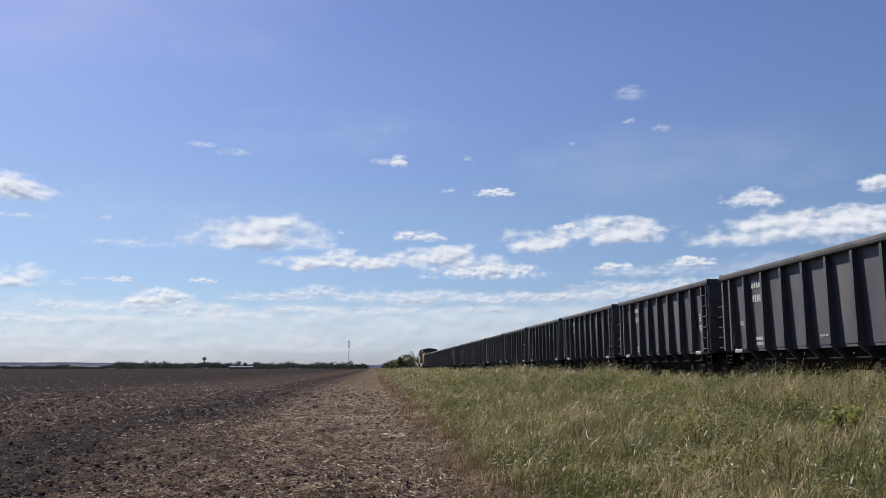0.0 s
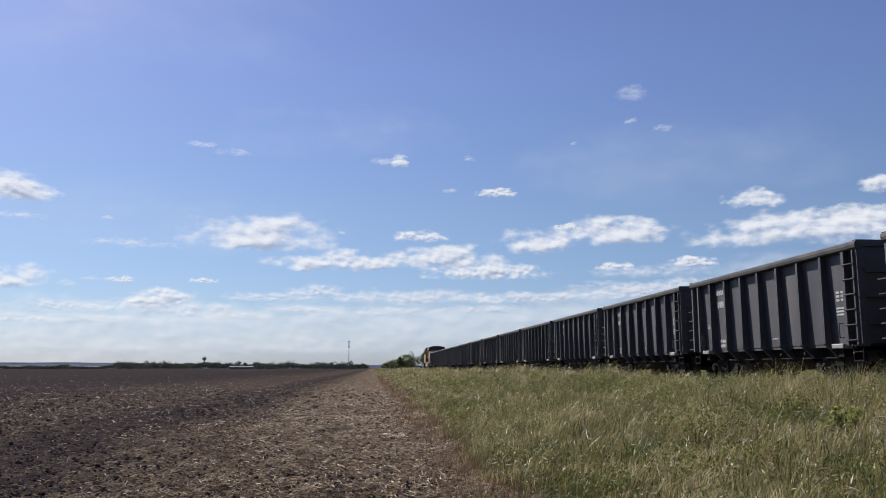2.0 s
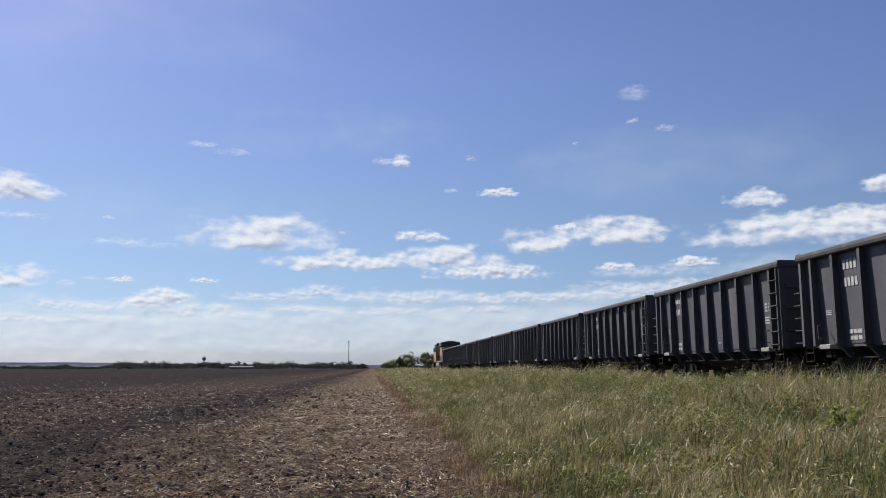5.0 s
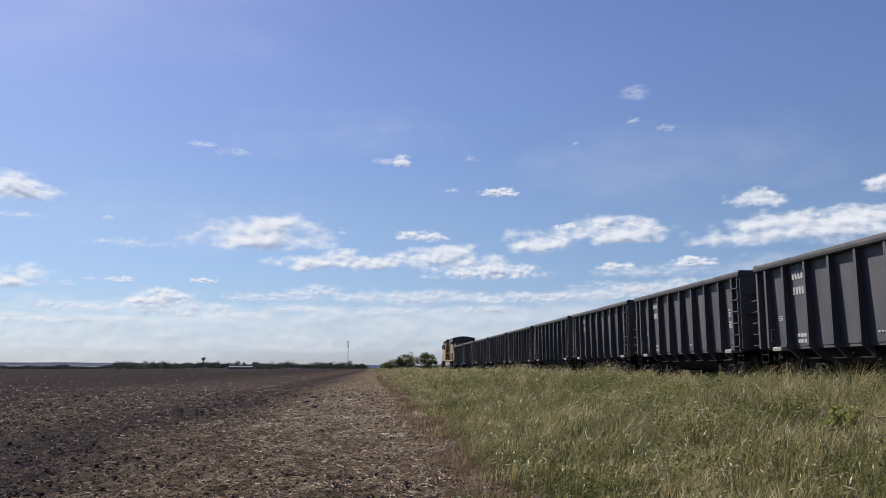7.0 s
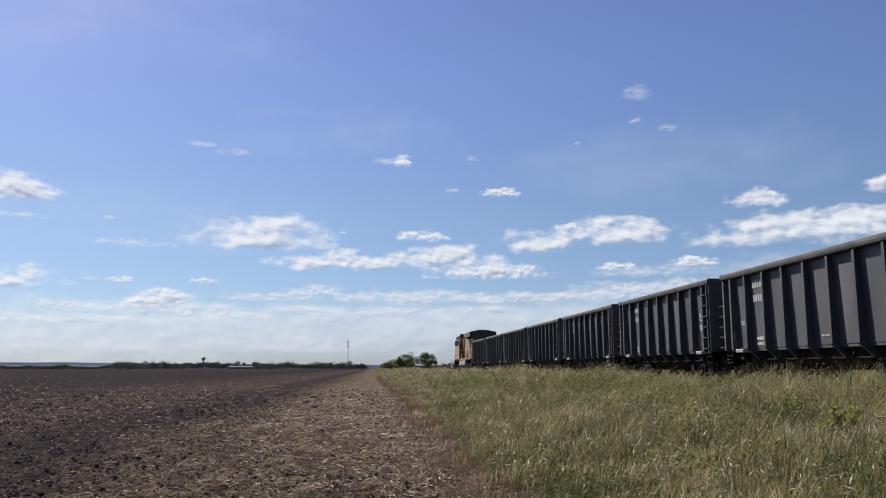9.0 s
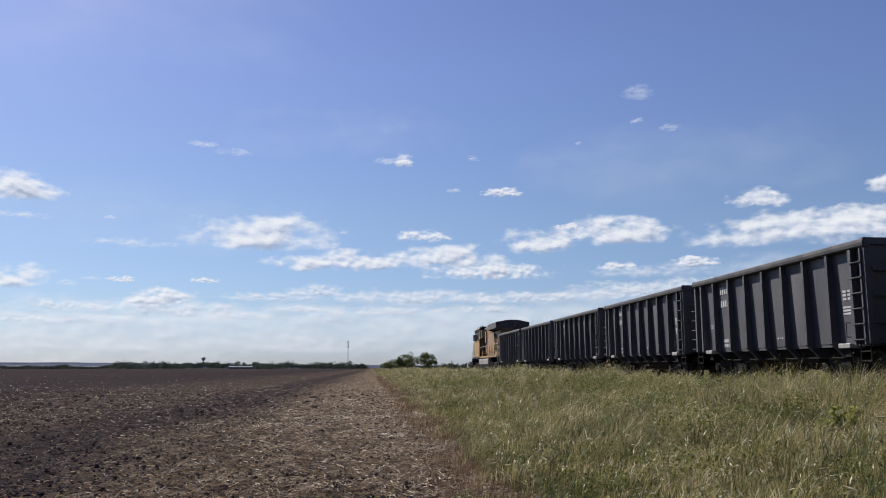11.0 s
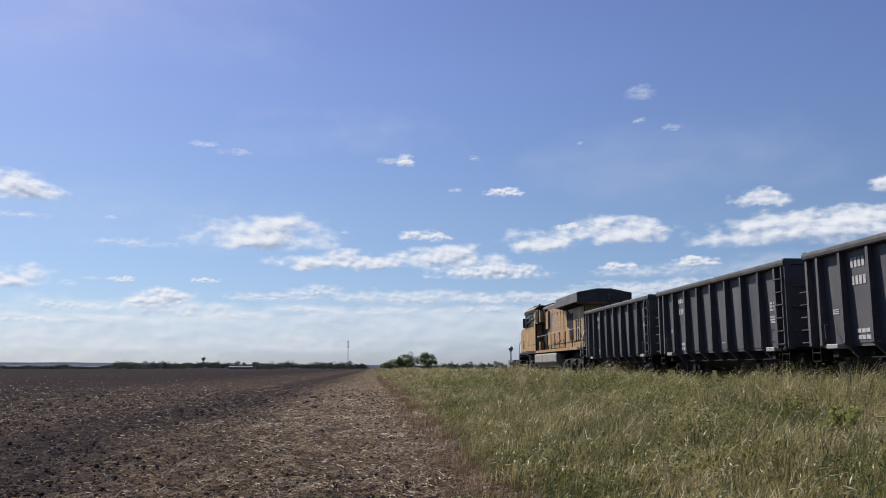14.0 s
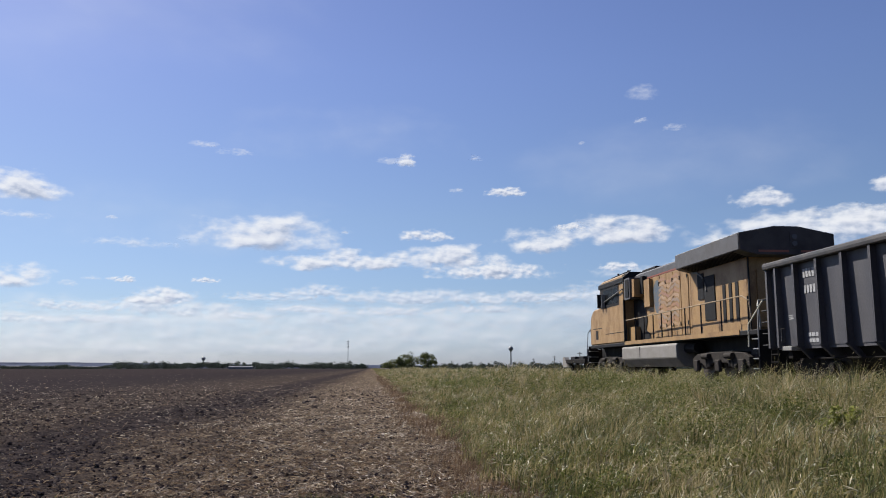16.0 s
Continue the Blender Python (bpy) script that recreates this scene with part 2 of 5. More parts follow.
M_GRASS = leafy("dry_green_grass", [(0.05, (0.030, 0.043, 0.012)), (0.3, (0.092, 0.106, 0.034)), (0.55, (0.208, 0.184, 0.074)), (0.78, (0.300, 0.236, 0.120)), (0.98, (0.47, 0.40, 0.27))], 0.38, 0.4)
M_STRAW = leafy("bleached_straw", [(0.05, (0.058, 0.038, 0.027)), (0.45, (0.158, 0.108, 0.073)), (0.75, (0.292, 0.216, 0.147)), (0.97, (0.468, 0.398, 0.304))], 0.5, 0.25)


def blades(x, y, z, height, width, lean, lean_dir):
    """Bent, tapering ribbons in two steps, one a row of the arrays."""
    n = len(x)
    turn = rng.uniform(0, np.pi, n)
    wx, wy = np.cos(turn) * width / 2, np.sin(turn) * width / 2
    dx, dy = np.cos(lean_dir) * lean, np.sin(lean_dir) * lean
    v = np.empty((n, 5, 3))
    for k, (s, h, w) in enumerate(((0, 0, 1), (0, 0, -1), (0.35, 0.62, 0.8), (0.35, 0.62, -0.8), (1.0, 0.94, 0))):
        v[:, k, 0] = x + dx * s * height + wx * w
        v[:, k, 1] = y + dy * s * height + wy * w
        v[:, k, 2] = z + h * height * np.sqrt(np.maximum(0.15, 1 - (lean * s) ** 2 * 0.6))
    base = (np.arange(n) * 5)[:, None]
    f = np.concatenate([base + np.array([[0, 1, 3]]), base + np.array([[0, 3, 2]]), base + np.array([[2, 3, 4]])])
    return v.reshape(-1, 3), f


def tussock(x, y):
    """How high the grass stands: lumps and hollows at two sizes."""
    return np.clip(1 + 0.55 * fbm(x * 0.9, y * 0.55, 3, 31) + 0.45 * fbm(x * 0.28, y * 0.16, 2, 37), 0.35, 1.7)


def make_grass():
    """Tufts: blades spread from shared roots and arch over downwind."""
    per = 52
    n = GRASS_N // per
    cy = 5.5 * (300 / 5.5) ** (rng.uniform(0, 1, n) ** 1.2)
    cx = edge_at(cy) + 0.2 + (10.6 - EDGE_X) * rng.uniform(0, 1, n) ** 0.85
    far = np.clip(cy / 22, 1, 8)
    tall = (np.clip(0.20 + 0.062 * (cx - 1.6), 0.15, 0.54) + 0.15 * np.clip((cx - 6.5) / 2, 0, 1)) * tussock(cx, cy) * rng.uniform(0.6, 1.45, n)
    rad = rng.uniform(0.05, 0.2, n) * np.sqrt(far)
    wind = 0.25 + 1.1 * fbm(cx * 0.8, cy * 0.5, 2, 33)
    gust = 0.55 + 0.5 * fbm(cx * 0.5, cy * 0.35, 2, 35)
    rep = lambda q: np.repeat(q, per)
    m = n * per
    a, r = rng.uniform(0, 6.28, m), rng.uniform(0, 1, m) ** 0.7
    x, y = rep(cx) + np.cos(a) * r * rep(rad), rep(cy) + np.sin(a) * r * rep(rad)
    # each blade leans outward from its root, and downwind
    lx, ly = np.cos(a) * r * 0.7 + rep(gust * np.cos(wind)), np.sin(a) * r * 0.7 + rep(gust * np.sin(wind))
    lean = np.clip(np.hypot(lx, ly) * rng.uniform(0.5, 1.5, m), 0.05, 1.3)
    way = np.arctan2(ly, lx) + rng.normal(0, 0.65, m)
    high = rep(tall) * rng.uniform(0.3, 1.15, m)
    v, f = blades(x, y, ground_z(x, y) - 0.02, high, rng.uniform(0.005, 0.014, m) * rep(far), lean, way)
    sheet("bank_grass", v, f, M_GRASS, "stuff", "tall wind-bent dry green grass on the railway bank", "grass")
    # pale seed heads: short spindles hung on the tips
    pick = rng.choice(m, 17000, replace=False, p=np.where(y < 60, 1.0, 0.12) / np.where(y < 60, 1.0, 0.12).sum())
    tips = v.reshape(m, 5, 3)[pick, 4]
    w = way[pick] + rng.normal(0, 0.5, len(pick))
    ln = rng.uniform(0.05, 0.13, len(pick)) * np.clip(y[pick] / 25, 1, 2)
    th = rng.uniform(0.005, 0.011, len(pick)) * np.clip(y[pick] / 18, 1, 3)
    dx, dy, dz = np.cos(w) * ln, np.sin(w) * ln, rng.uniform(-0.35, 0.75, len(pick)) * ln
    q = np.empty((len(pick), 6, 3))
    for k, (e, ox, oz) in enumerate(((0, 0, 0), (0.45, 1, 0.2), (0.45, -0.5, 0.9), (0.45, -0.5, -0.9), (1, 0, 0), (0.75, 0.3, 0.5))):
        q[:, k, 0] = tips[:, 0] + dx * e - np.sin(w) * th * ox
        q[:, k, 1] = tips[:, 1] + dy * e + np.cos(w) * th * ox
        q[:, k, 2] = tips[:, 2] + dz * e + th * oz
    tri = np.array([(0, 1, 2), (0, 2, 3), (0, 3, 1), (4, 2, 1), (4, 3, 2), (4, 1, 3)])
    sheet("grass_seed_heads", q.reshape(-1, 3), ((np.arange(len(pick)) * 6)[:, None, None] + tri[None]).reshape(-1, 3), M_SEED, "stuff",
          "bleached seed heads on the bank grass", "grass")


M_SEED = leafy("bleached_seed_heads", [(0.05, (0.17, 0.15, 0.08)), (0.5, (0.31, 0.28, 0.17)), (0.95, (0.50, 0.46, 0.33))], 0.5, 0.3)
GRASS_N = 430000
make_grass()
# ---- clouds and far things ----
def away(px, py, d):
    """The place d metres off in the direction that lies px right and py up of the view's axis, in parts of the lens length."""
    m = pose(0, 0, 0, 98.30, 0, -4.90).to_3x3()
    v = m @ Vector((px, py, -1))
    return Vector((0, 0, EYE_Z)) + v.normalized() * d


def spot(u, v, d):
    """The same by thousandths of the view's width from its middle, right and up."""
    k = 2 * math.tan(radians(28.5)) / 1000
    return away(u * k, v * k, d)


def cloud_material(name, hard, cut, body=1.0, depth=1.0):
    """Glowing vapour: noise eats into the edge; thin parts let the sky through, dense parts are greyer, and sun shading
    is put into the colour.
    """
    m = bpy.data.materials.new(name)
    m.use_nodes = True
    t = m.node_tree
    for n in list(t.nodes):
        if n.type != "OUTPUT_MATERIAL":
            t.nodes.remove(n)
    shape = t.nodes.new("ShaderNodeUVMap")
    shape.uv_map = "shape"
    grain = t.nodes.new("ShaderNodeUVMap")
    grain.uv_map = "grain"
    def math_(op, a, b=None, c=None):
        n = t.nodes.new("ShaderNodeMath")
        n.operation = op
        for i, v in enumerate((a, b, c)):
            if isinstance(v, (int, float)):
                n.inputs[i].default_value = v
            elif v is not None:
                wire(m, v, n.inputs[i])
        return n.outputs[0]
    sep = t.nodes.new("ShaderNodeSeparateXYZ")
    wire(m, shape.outputs[0], sep.inputs[0])
    u, v = sep.outputs[0], sep.outputs[1]
    gsep = t.nodes.new("ShaderNodeSeparateXYZ")
    wire(m, grain.outputs[0], gsep.inputs[0])

    def density(du, dv):
        """Vapour at a place moved by du, dv: flat base, rounded crown, billows at three sizes."""
        uu, vs = math_("ADD", u, du * 0.4), math_("ADD", v, dv)
        low = math_("MULTIPLY", math_("MINIMUM", math_("ADD", vs, 0.25), 0.0), 1.5)
        high = math_("MAXIMUM", math_("ADD", vs, 0.25), 0.0)
        vv = math_("ADD", low, math_("MULTIPLY", high, 0.85))
        r2 = math_("ADD", math_("MULTIPLY", uu, uu), math_("MULTIPLY", vv, vv))
        at = t.nodes.new("ShaderNodeCombineXYZ")
        wire(m, math_("ADD", gsep.outputs[0], du), at.inputs[0])
        wire(m, math_("ADD", gsep.outputs[1], dv), at.inputs[1])
        d = math_("SUBTRACT", 1.0, r2)
        for size, detail, amount in ((0.85, 2.0, 1.9), (2.3, 3.0, 1.15), (6.0, 4.0, 0.28)):
            n = node(m, "ShaderNodeTexNoise", Scale=size, Detail=detail, Roughness=0.5)
            wire(m, at.outputs[0], n.inputs[0])
            d = math_("ADD", d, math_("MULTIPLY_ADD", n.outputs[0], amount, -amount / 2))
        return d

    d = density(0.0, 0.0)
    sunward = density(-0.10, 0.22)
    a = t.nodes.new("ShaderNodeMapRange")
    a.interpolation_type = "SMOOTHSTEP"
    a.inputs[1].default_value, a.inputs[2].default_value = cut, cut + hard
    a.inputs[4].default_value = body
    wire(m, d, a.inputs[0])
    edge = t.nodes.new("ShaderNodeMapRange")
    edge.interpolation_type = "SMOOTHSTEP"
    edge.inputs[1].default_value, edge.inputs[2].default_value = 1.0, 0.72
    wire(m, math_("MAXIMUM", math_("ABSOLUTE", u), math_("ABSOLUTE", v)), edge.inputs[0])
    alpha = math_("MULTIPLY", a.outputs[0], edge.outputs[0])
    # sun shading painted into the glow: vapour towards the sun greys a place
    sun_shade = math_("ADD", math_("MULTIPLY", math_("SUBTRACT", sunward, cut), 0.55), math_("MULTIPLY", math_("SUBTRACT", sunward, d), 0.75))
    col = ramp(m, sun_shade, [(0.0, (0.475, 0.485, 0.51)), (0.3, (0.46 - 0.05 * depth, 0.472 - 0.045 * depth, 0.505 - 0.03 * depth)), (0.8, (0.46 - 0.22 * depth, 0.472 - 0.20 * depth, 0.505 - 0.16 * depth))])
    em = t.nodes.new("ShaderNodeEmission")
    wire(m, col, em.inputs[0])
    tr = t.nodes.new("ShaderNodeBsdfTransparent")
    mix = t.nodes.new("ShaderNodeMixShader")
    wire(m, alpha, mix.inputs[0])
    wire(m, tr.outputs[0], mix.inputs[1])
    wire(m, em.outputs[0], mix.inputs[2])
    wire(m, mix.outputs[0], t.nodes["Material Output"].inputs[0])
    return m


M_CLOUD = cloud_material("glowing_cumulus", 0.8, 0.27, 0.92, 1.15)
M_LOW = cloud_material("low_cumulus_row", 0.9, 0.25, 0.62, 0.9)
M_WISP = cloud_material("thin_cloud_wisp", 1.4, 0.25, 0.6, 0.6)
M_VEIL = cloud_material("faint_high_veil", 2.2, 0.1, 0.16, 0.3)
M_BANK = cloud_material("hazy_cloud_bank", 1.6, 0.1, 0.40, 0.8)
CLOUDS = []   # (cloud, place at the start, place at the end, heading)


def make_cloud(u, v, w, h, drift, mat, label, far=4300.0):
    """A domed bank of vapour w by h thousandths of the view's width, that drifts sideways."""
    k = 2 * math.tan(radians(28.5)) / 1000 * far
    W, H = w * k / 2 * 1.2, h * k / 2 * 1.2
    nx, nz = 24, 10
    g = np.linspace(-1, 1, nx), np.linspace(-1, 1, nz)
    U, V = np.meshgrid(*g)
    D = -np.sqrt(np.maximum(0, 1 - 0.5 * U ** 2 - 0.5 * V ** 2)) * min(W, H) * 1.2
    i = np.arange(nx * nz).reshape(nz, nx)
    f = np.stack([i[:-1, :-1], i[:-1, 1:], i[1:, 1:], i[1:, :-1]], -1).reshape(-1, 4)
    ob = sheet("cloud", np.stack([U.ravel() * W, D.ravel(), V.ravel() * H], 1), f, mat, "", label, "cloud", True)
    me = ob.data
    idx = f.ravel()
    o1, o2 = random.uniform(0, 90), random.uniform(0, 90)
    for name, a, b in (("shape", U.ravel(), V.ravel()), ("grain", U.ravel() * min(W / H, 14) * 0.55 + o1, V.ravel() + o2)):
        lay = me.uv_layers.new(name=name)
        lay.data.foreach_set("uv", np.stack([a[idx], b[idx]], 1).astype(np.float32).ravel())
    tagged(ob, group="clouds in the sky")
    p0, p1 = spot(u, v, far), spot(u + drift, v + drift * 0.06, far)
    turn = math.degrees(math.atan2(-p0.x, p0.y))
    CLOUDS.append((ob, p0, p1, turn))
    ob.location = p0


def sky_clouds():
    def at(cx, cy, w, h, drift, mat, label, far=4300.0):
        s = 1000 / 1568
        make_cloud((cx - 784) * s, (441 - cy) * s, w * s, h * s, drift * s, mat, label, far)
    cum = "white glowing cumulus cloud with a painted grey base"
    small = "small white cumulus puff in the blue sky"
    wisp = "thin white wisp of cloud"
    bank_ = "pale hazy cloud bank low over the horizon"
    for row in ((22, 333, 160, 52, 19), (464, 417, 268, 70, 9), (612, 464, 285, 44, 6), (795, 460, 200, 52, 7), (870, 482, 270, 34, 8),
                (948, 430, 150, 52, 7), (1082, 411, 205, 58, 8), (1415, 408, 350, 66, 4), (745, 418, 96, 28, 13), (1327, 354, 104, 40, 18),
                (1225, 463, 82, 24, 10), (18, 488, 120, 46, 6), (1500, 385, 260, 40, 4)):
        at(*row, M_CLOUD, cum)
    for row in ((1087, 472, 70, 20, 10), (1006, 402, 54, 14, 8), (876, 343, 78, 20, 20), (214, 495, 52, 12, 6), (361, 497, 48, 12, 6),
                (1560, 328, 70, 36, 26), (285, 526, 120, 34, 3), (706, 289, 36, 26, 15)):
        at(*row, M_CLOUD, small)
    for row in ((358, 257, 54, 14, 5), (412, 271, 70, 14, 5), (190, 386, 20, 9, 10), (680, 287, 60, 16, 15), (796, 339, 30, 10, 15), (830, 282, 26, 13, 15),
                (1115, 170, 54, 32, 22), (1112, 216, 28, 12, 22), (1172, 229, 44, 14, 22), (1013, 256, 12, 8, 18), (117, 502, 32, 12, 4),
                (160, 492, 34, 8, 4), (604, 413, 14, 8, 8), (30, 380, 90, 14, 10), (230, 430, 150, 20, 6), (1360, 385, 60, 16, 12), (1160, 480, 260, 26, 4)):
        at(*row, M_WISP, wisp)
    for row in ((1180, 506, 330, 28, 3), (562, 516, 130, 26, 3), (470, 526, 190, 18, 3), (720, 526, 300, 32, 3), (940, 528, 300, 26, 3), (130, 541, 190, 20, 2), (300, 545, 300, 34, 2),
                (20, 560, 170, 20, 2), (690, 552, 240, 18, 2), (420, 560, 160, 16, 2), (1080, 520, 200, 24, 2), (540, 548, 150, 16, 2), (860, 548, 220, 18, 2), (180, 565, 200, 16, 2)):
        at(*row, M_LOW, "row of low cumulus over the horizon", 4400.0)
    for row in ((560, 560, 560, 40, 2), (900, 566, 560, 50, 2), (1180, 545, 420, 50, 2), (230, 580, 560, 46, 1), (700, 592, 620, 46, 1),
                (1450, 470, 420, 60, 3), (1480, 530, 400, 60, 2), (60, 596, 380, 40, 1), (420, 612, 700, 36, 1),
                (200, 556, 620, 62, 1), (640, 566, 700, 84, 1), (1010, 560, 620, 96, 1), (330, 590, 900, 74, 1), (840, 606, 900, 74, 1), (60, 622, 700, 60, 1)):
        at(*row, M_BANK, bank_, 4500.0)
    for row in ((300, 70, 520, 200, 2), (60, 90, 300, 240, 2), (620, 250, 420, 110, 2), (300, 400, 640, 120, 2), (1180, 300, 560, 160, 2)):
        at(*row, M_VEIL, "faint high veil of cloud", 4600.0)
sky_clouds()

M_LEAF = leafy("dusty_tree_leaves", [(0.1, (0.042, 0.059, 0.020)), (0.5, (0.092, 0.109, 0.034)), (0.9, (0.168, 0.168, 0.067))])
# far leaves: the grey-blue of distance haze is put into their colour
M_WOODS = leafy("haze_tinted_wood_leaves", [(0.1, (0.034, 0.044, 0.037)), (0.9, (0.074, 0.086, 0.068))], 0.9, 0.25)
M_WOODS.node_tree.nodes["Principled BSDF"].inputs["Specular IOR Level"].default_value = 0.0
M_BARK = worn("grey_brown_bark", (0.1, 0.08, 0.06), (0.05, 0.04, 0.03), 0.9, scale=5, stretch=(1, 1, 0.3))
M_POLE = worn("weathered_pole_wood", (0.16, 0.13, 0.1), (0.08, 0.07, 0.06), 0.85, scale=4, stretch=(1, 1, 0.2))
M_GALV = worn("galvanised_steel", (0.280, 0.288, 0.296), (0.176, 0.176, 0.176), 0.5, 0.4, scale=3)
M_TOWER = worn("pale_tower_paint", (0.150, 0.160, 0.175), (0.095, 0.098, 0.108), 0.5, scale=0.6)
M_SHEDROOF = worn("dull_shed_roof", (0.160, 0.160, 0.176), (0.104, 0.104, 0.112), 0.95, scale=0.5, gloss=0.05)
M_WALL = worn("pale_shed_cladding", (0.176, 0.176, 0.192), (0.112, 0.112, 0.120), 0.9, scale=0.5, gloss=0.05)


def leaf_cloud(centres, radii, per, size):
    """Small crossed leaf faces scattered through lumps: verts and faces."""
    c = np.repeat(centres, per, 0)
    r = np.repeat(radii, per, 0)
    d = rng.normal(size=c.shape)
    d /= np.linalg.norm(d, axis=1)[:, None]
    p = c + d * r * rng.uniform(0.45, 1.0, len(c))[:, None] ** 0.6
    a, b = rng.normal(size=p.shape), rng.normal(size=p.shape)
    a /= np.linalg.norm(a, axis=1)[:, None]
    b -= a * (a * b).sum(1)[:, None]
    b /= np.linalg.norm(b, axis=1)[:, None]
    s = size * rng.uniform(0.6, 1.3, len(p))[:, None]
    v = np.stack([p - a * s, p + b * s * 0.5, p + a * s, p - b * s * 0.5], 1).reshape(-1, 3)
    f = np.arange(len(p) * 4).reshape(-1, 4)
    return v, f


def make_tree(x, y, height, width, label, lumps=46):
    base = float(ground_z(np.array([x]), np.array([y]))[0])
    tree = thing("tree", label, "tree", "trees by the track")
    tree.location = (x, y, base)
    bm = bmnew()
    rod(bm, (0, 0, -0.3), (0.2, 0, height * 0.35), height * 0.03, 8, height * 0.018)
    for k in range(6):
        a = k * 1.05 + random.uniform(-0.3, 0.3)
        q = (math.cos(a) * width * 0.3, math.sin(a) * width * 0.3, height * random.uniform(0.55, 0.8))
        rod(bm, (0.15, 0, height * random.uniform(0.18, 0.34)), q, height * 0.013, 6, height * 0.004)
    part("trunk", bm, M_BARK, tree)
    ang, rad, z = rng.uniform(0, 6.28, lumps), rng.uniform(0, 1, lumps) ** 0.5, rng.uniform(0.16, 0.9, lumps)
    shrink = np.sqrt(np.clip(1 - ((z - 0.42) / 0.56) ** 2, 0.1, 1))
    c = np.stack([np.cos(ang) * rad * width * 0.46 * shrink, np.sin(ang) * rad * width * 0.46 * shrink, z * height * rng.uniform(0.88, 1.08, lumps)], 1)
    r = rng.uniform(0.05, 0.14, (lumps, 1)) * width
    v, f = leaf_cloud(c, r, 150, height * 0.032)
    crown = sheet("crown", v, f, M_LEAF, "")
    crown.parent = tree


def far_x(px, y):
    """Place across the track of what stands px thousandths right of the view's middle, at distance y along it."""
    p = spot(px, -135, 100) - Vector((0, 0, EYE_Z))
    return p.x / p.y * y


def near_trees():
    k = 1000 / 1568
    for cx, w, h, lab in ((721, 44, 27, "dark green round-crowned tree beside the track"), (757, 38, 28, "dark green spreading tree beside the track"),
                          (700, 34, 18, "low olive-green bush beside the trees"), (687, 22, 11, "low olive-green bush beside the trees")):
        y = 800.0
        m = y / 1444 * 1.0
        make_tree(far_x((cx - 784) * k, y), y, h * m, w * m, lab)
near_trees()


def far_woods():
    """The tree line on the horizon, uneven in height, with gaps."""
    k_px = 1000 / 1568
    cs, rs = [], []
    for px in np.arange(-20, 1600, 1.6):
        if 652 < px < 676:
            continue
        big = 1.0 if px > 200 else 0.62
        if px > 640:
            big = 0.85
        h = big * 9.0 * (1 + 0.75 * float(fbm(np.array([px * 0.035]), np.array([2.0]), 3, 61)[0]))
        y = 1500 + 160 * math.sin(px * 0.05)
        x = far_x((px - 784) * k_px, y)
        for j in range(2):
            cs.append((x + random.uniform(-2, 2), y + random.uniform(-12, 12), h * random.uniform(0.25, 0.72)))
            rs.append((3.6 * big + 0.5,))
    # single crowns that stand out of the line
    for k in range(150):
        px = random.uniform(205, 650) if k < 105 else random.uniform(770, 1060)
        y = random.uniform(1380, 1600)
        x, r = far_x((px - 784) * k_px, y), random.uniform(3.4, 6.4)
        for j in range(5):
            cs.append((x + random.uniform(-0.7, 0.7) * r, y + random.uniform(-3, 3), r * random.uniform(0.6, 1.9)))
            rs.append((r * random.uniform(0.45, 0.75),))
    v, f = leaf_cloud(np.array(cs), np.array(rs), 26, 1.1)
    sheet("far_woods", v, f, M_WOODS, "stuff", "dark tree line along the far horizon", "woods")
    # low ridge behind
    xs = np.linspace(-3200, 3200, 160)
    z = 14 + 16 * np.clip(-xs / 1500, 0, 1) * (1 + 0.25 * fbm(xs * 0.004, xs * 0, 3, 8)) + 5 * fbm(xs * 0.003, xs * 0 + 5, 3, 3)
    y = 3900 + 0 * xs
    v = np.concatenate([np.stack([xs, y - 500, z * 0 - 1], 1), np.stack([xs, y, z], 1), np.stack([xs, y + 500, z * 0 - 1], 1)])
    n = len(xs)
    i = np.arange(n - 1)
    f = np.concatenate([np.stack([i, i + 1, i + 1 + n, i + n], 1), np.stack([i + n, i + 1 + n, i + 1 + 2 * n, i + 2 * n], 1)])
    sheet("far_ridge", v, f, M_RIDGE, "structure", "wooded ridge on the horizon, tinted blue-grey as by haze", "hill", True)
# blue-grey of distance haze is mixed into the ridge's colour
M_RIDGE = worn("haze_tinted_ridge", (0.066, 0.076, 0.11), (0.048, 0.056, 0.08), 1.0, scale=0.01, gloss=0.0)
far_woods()


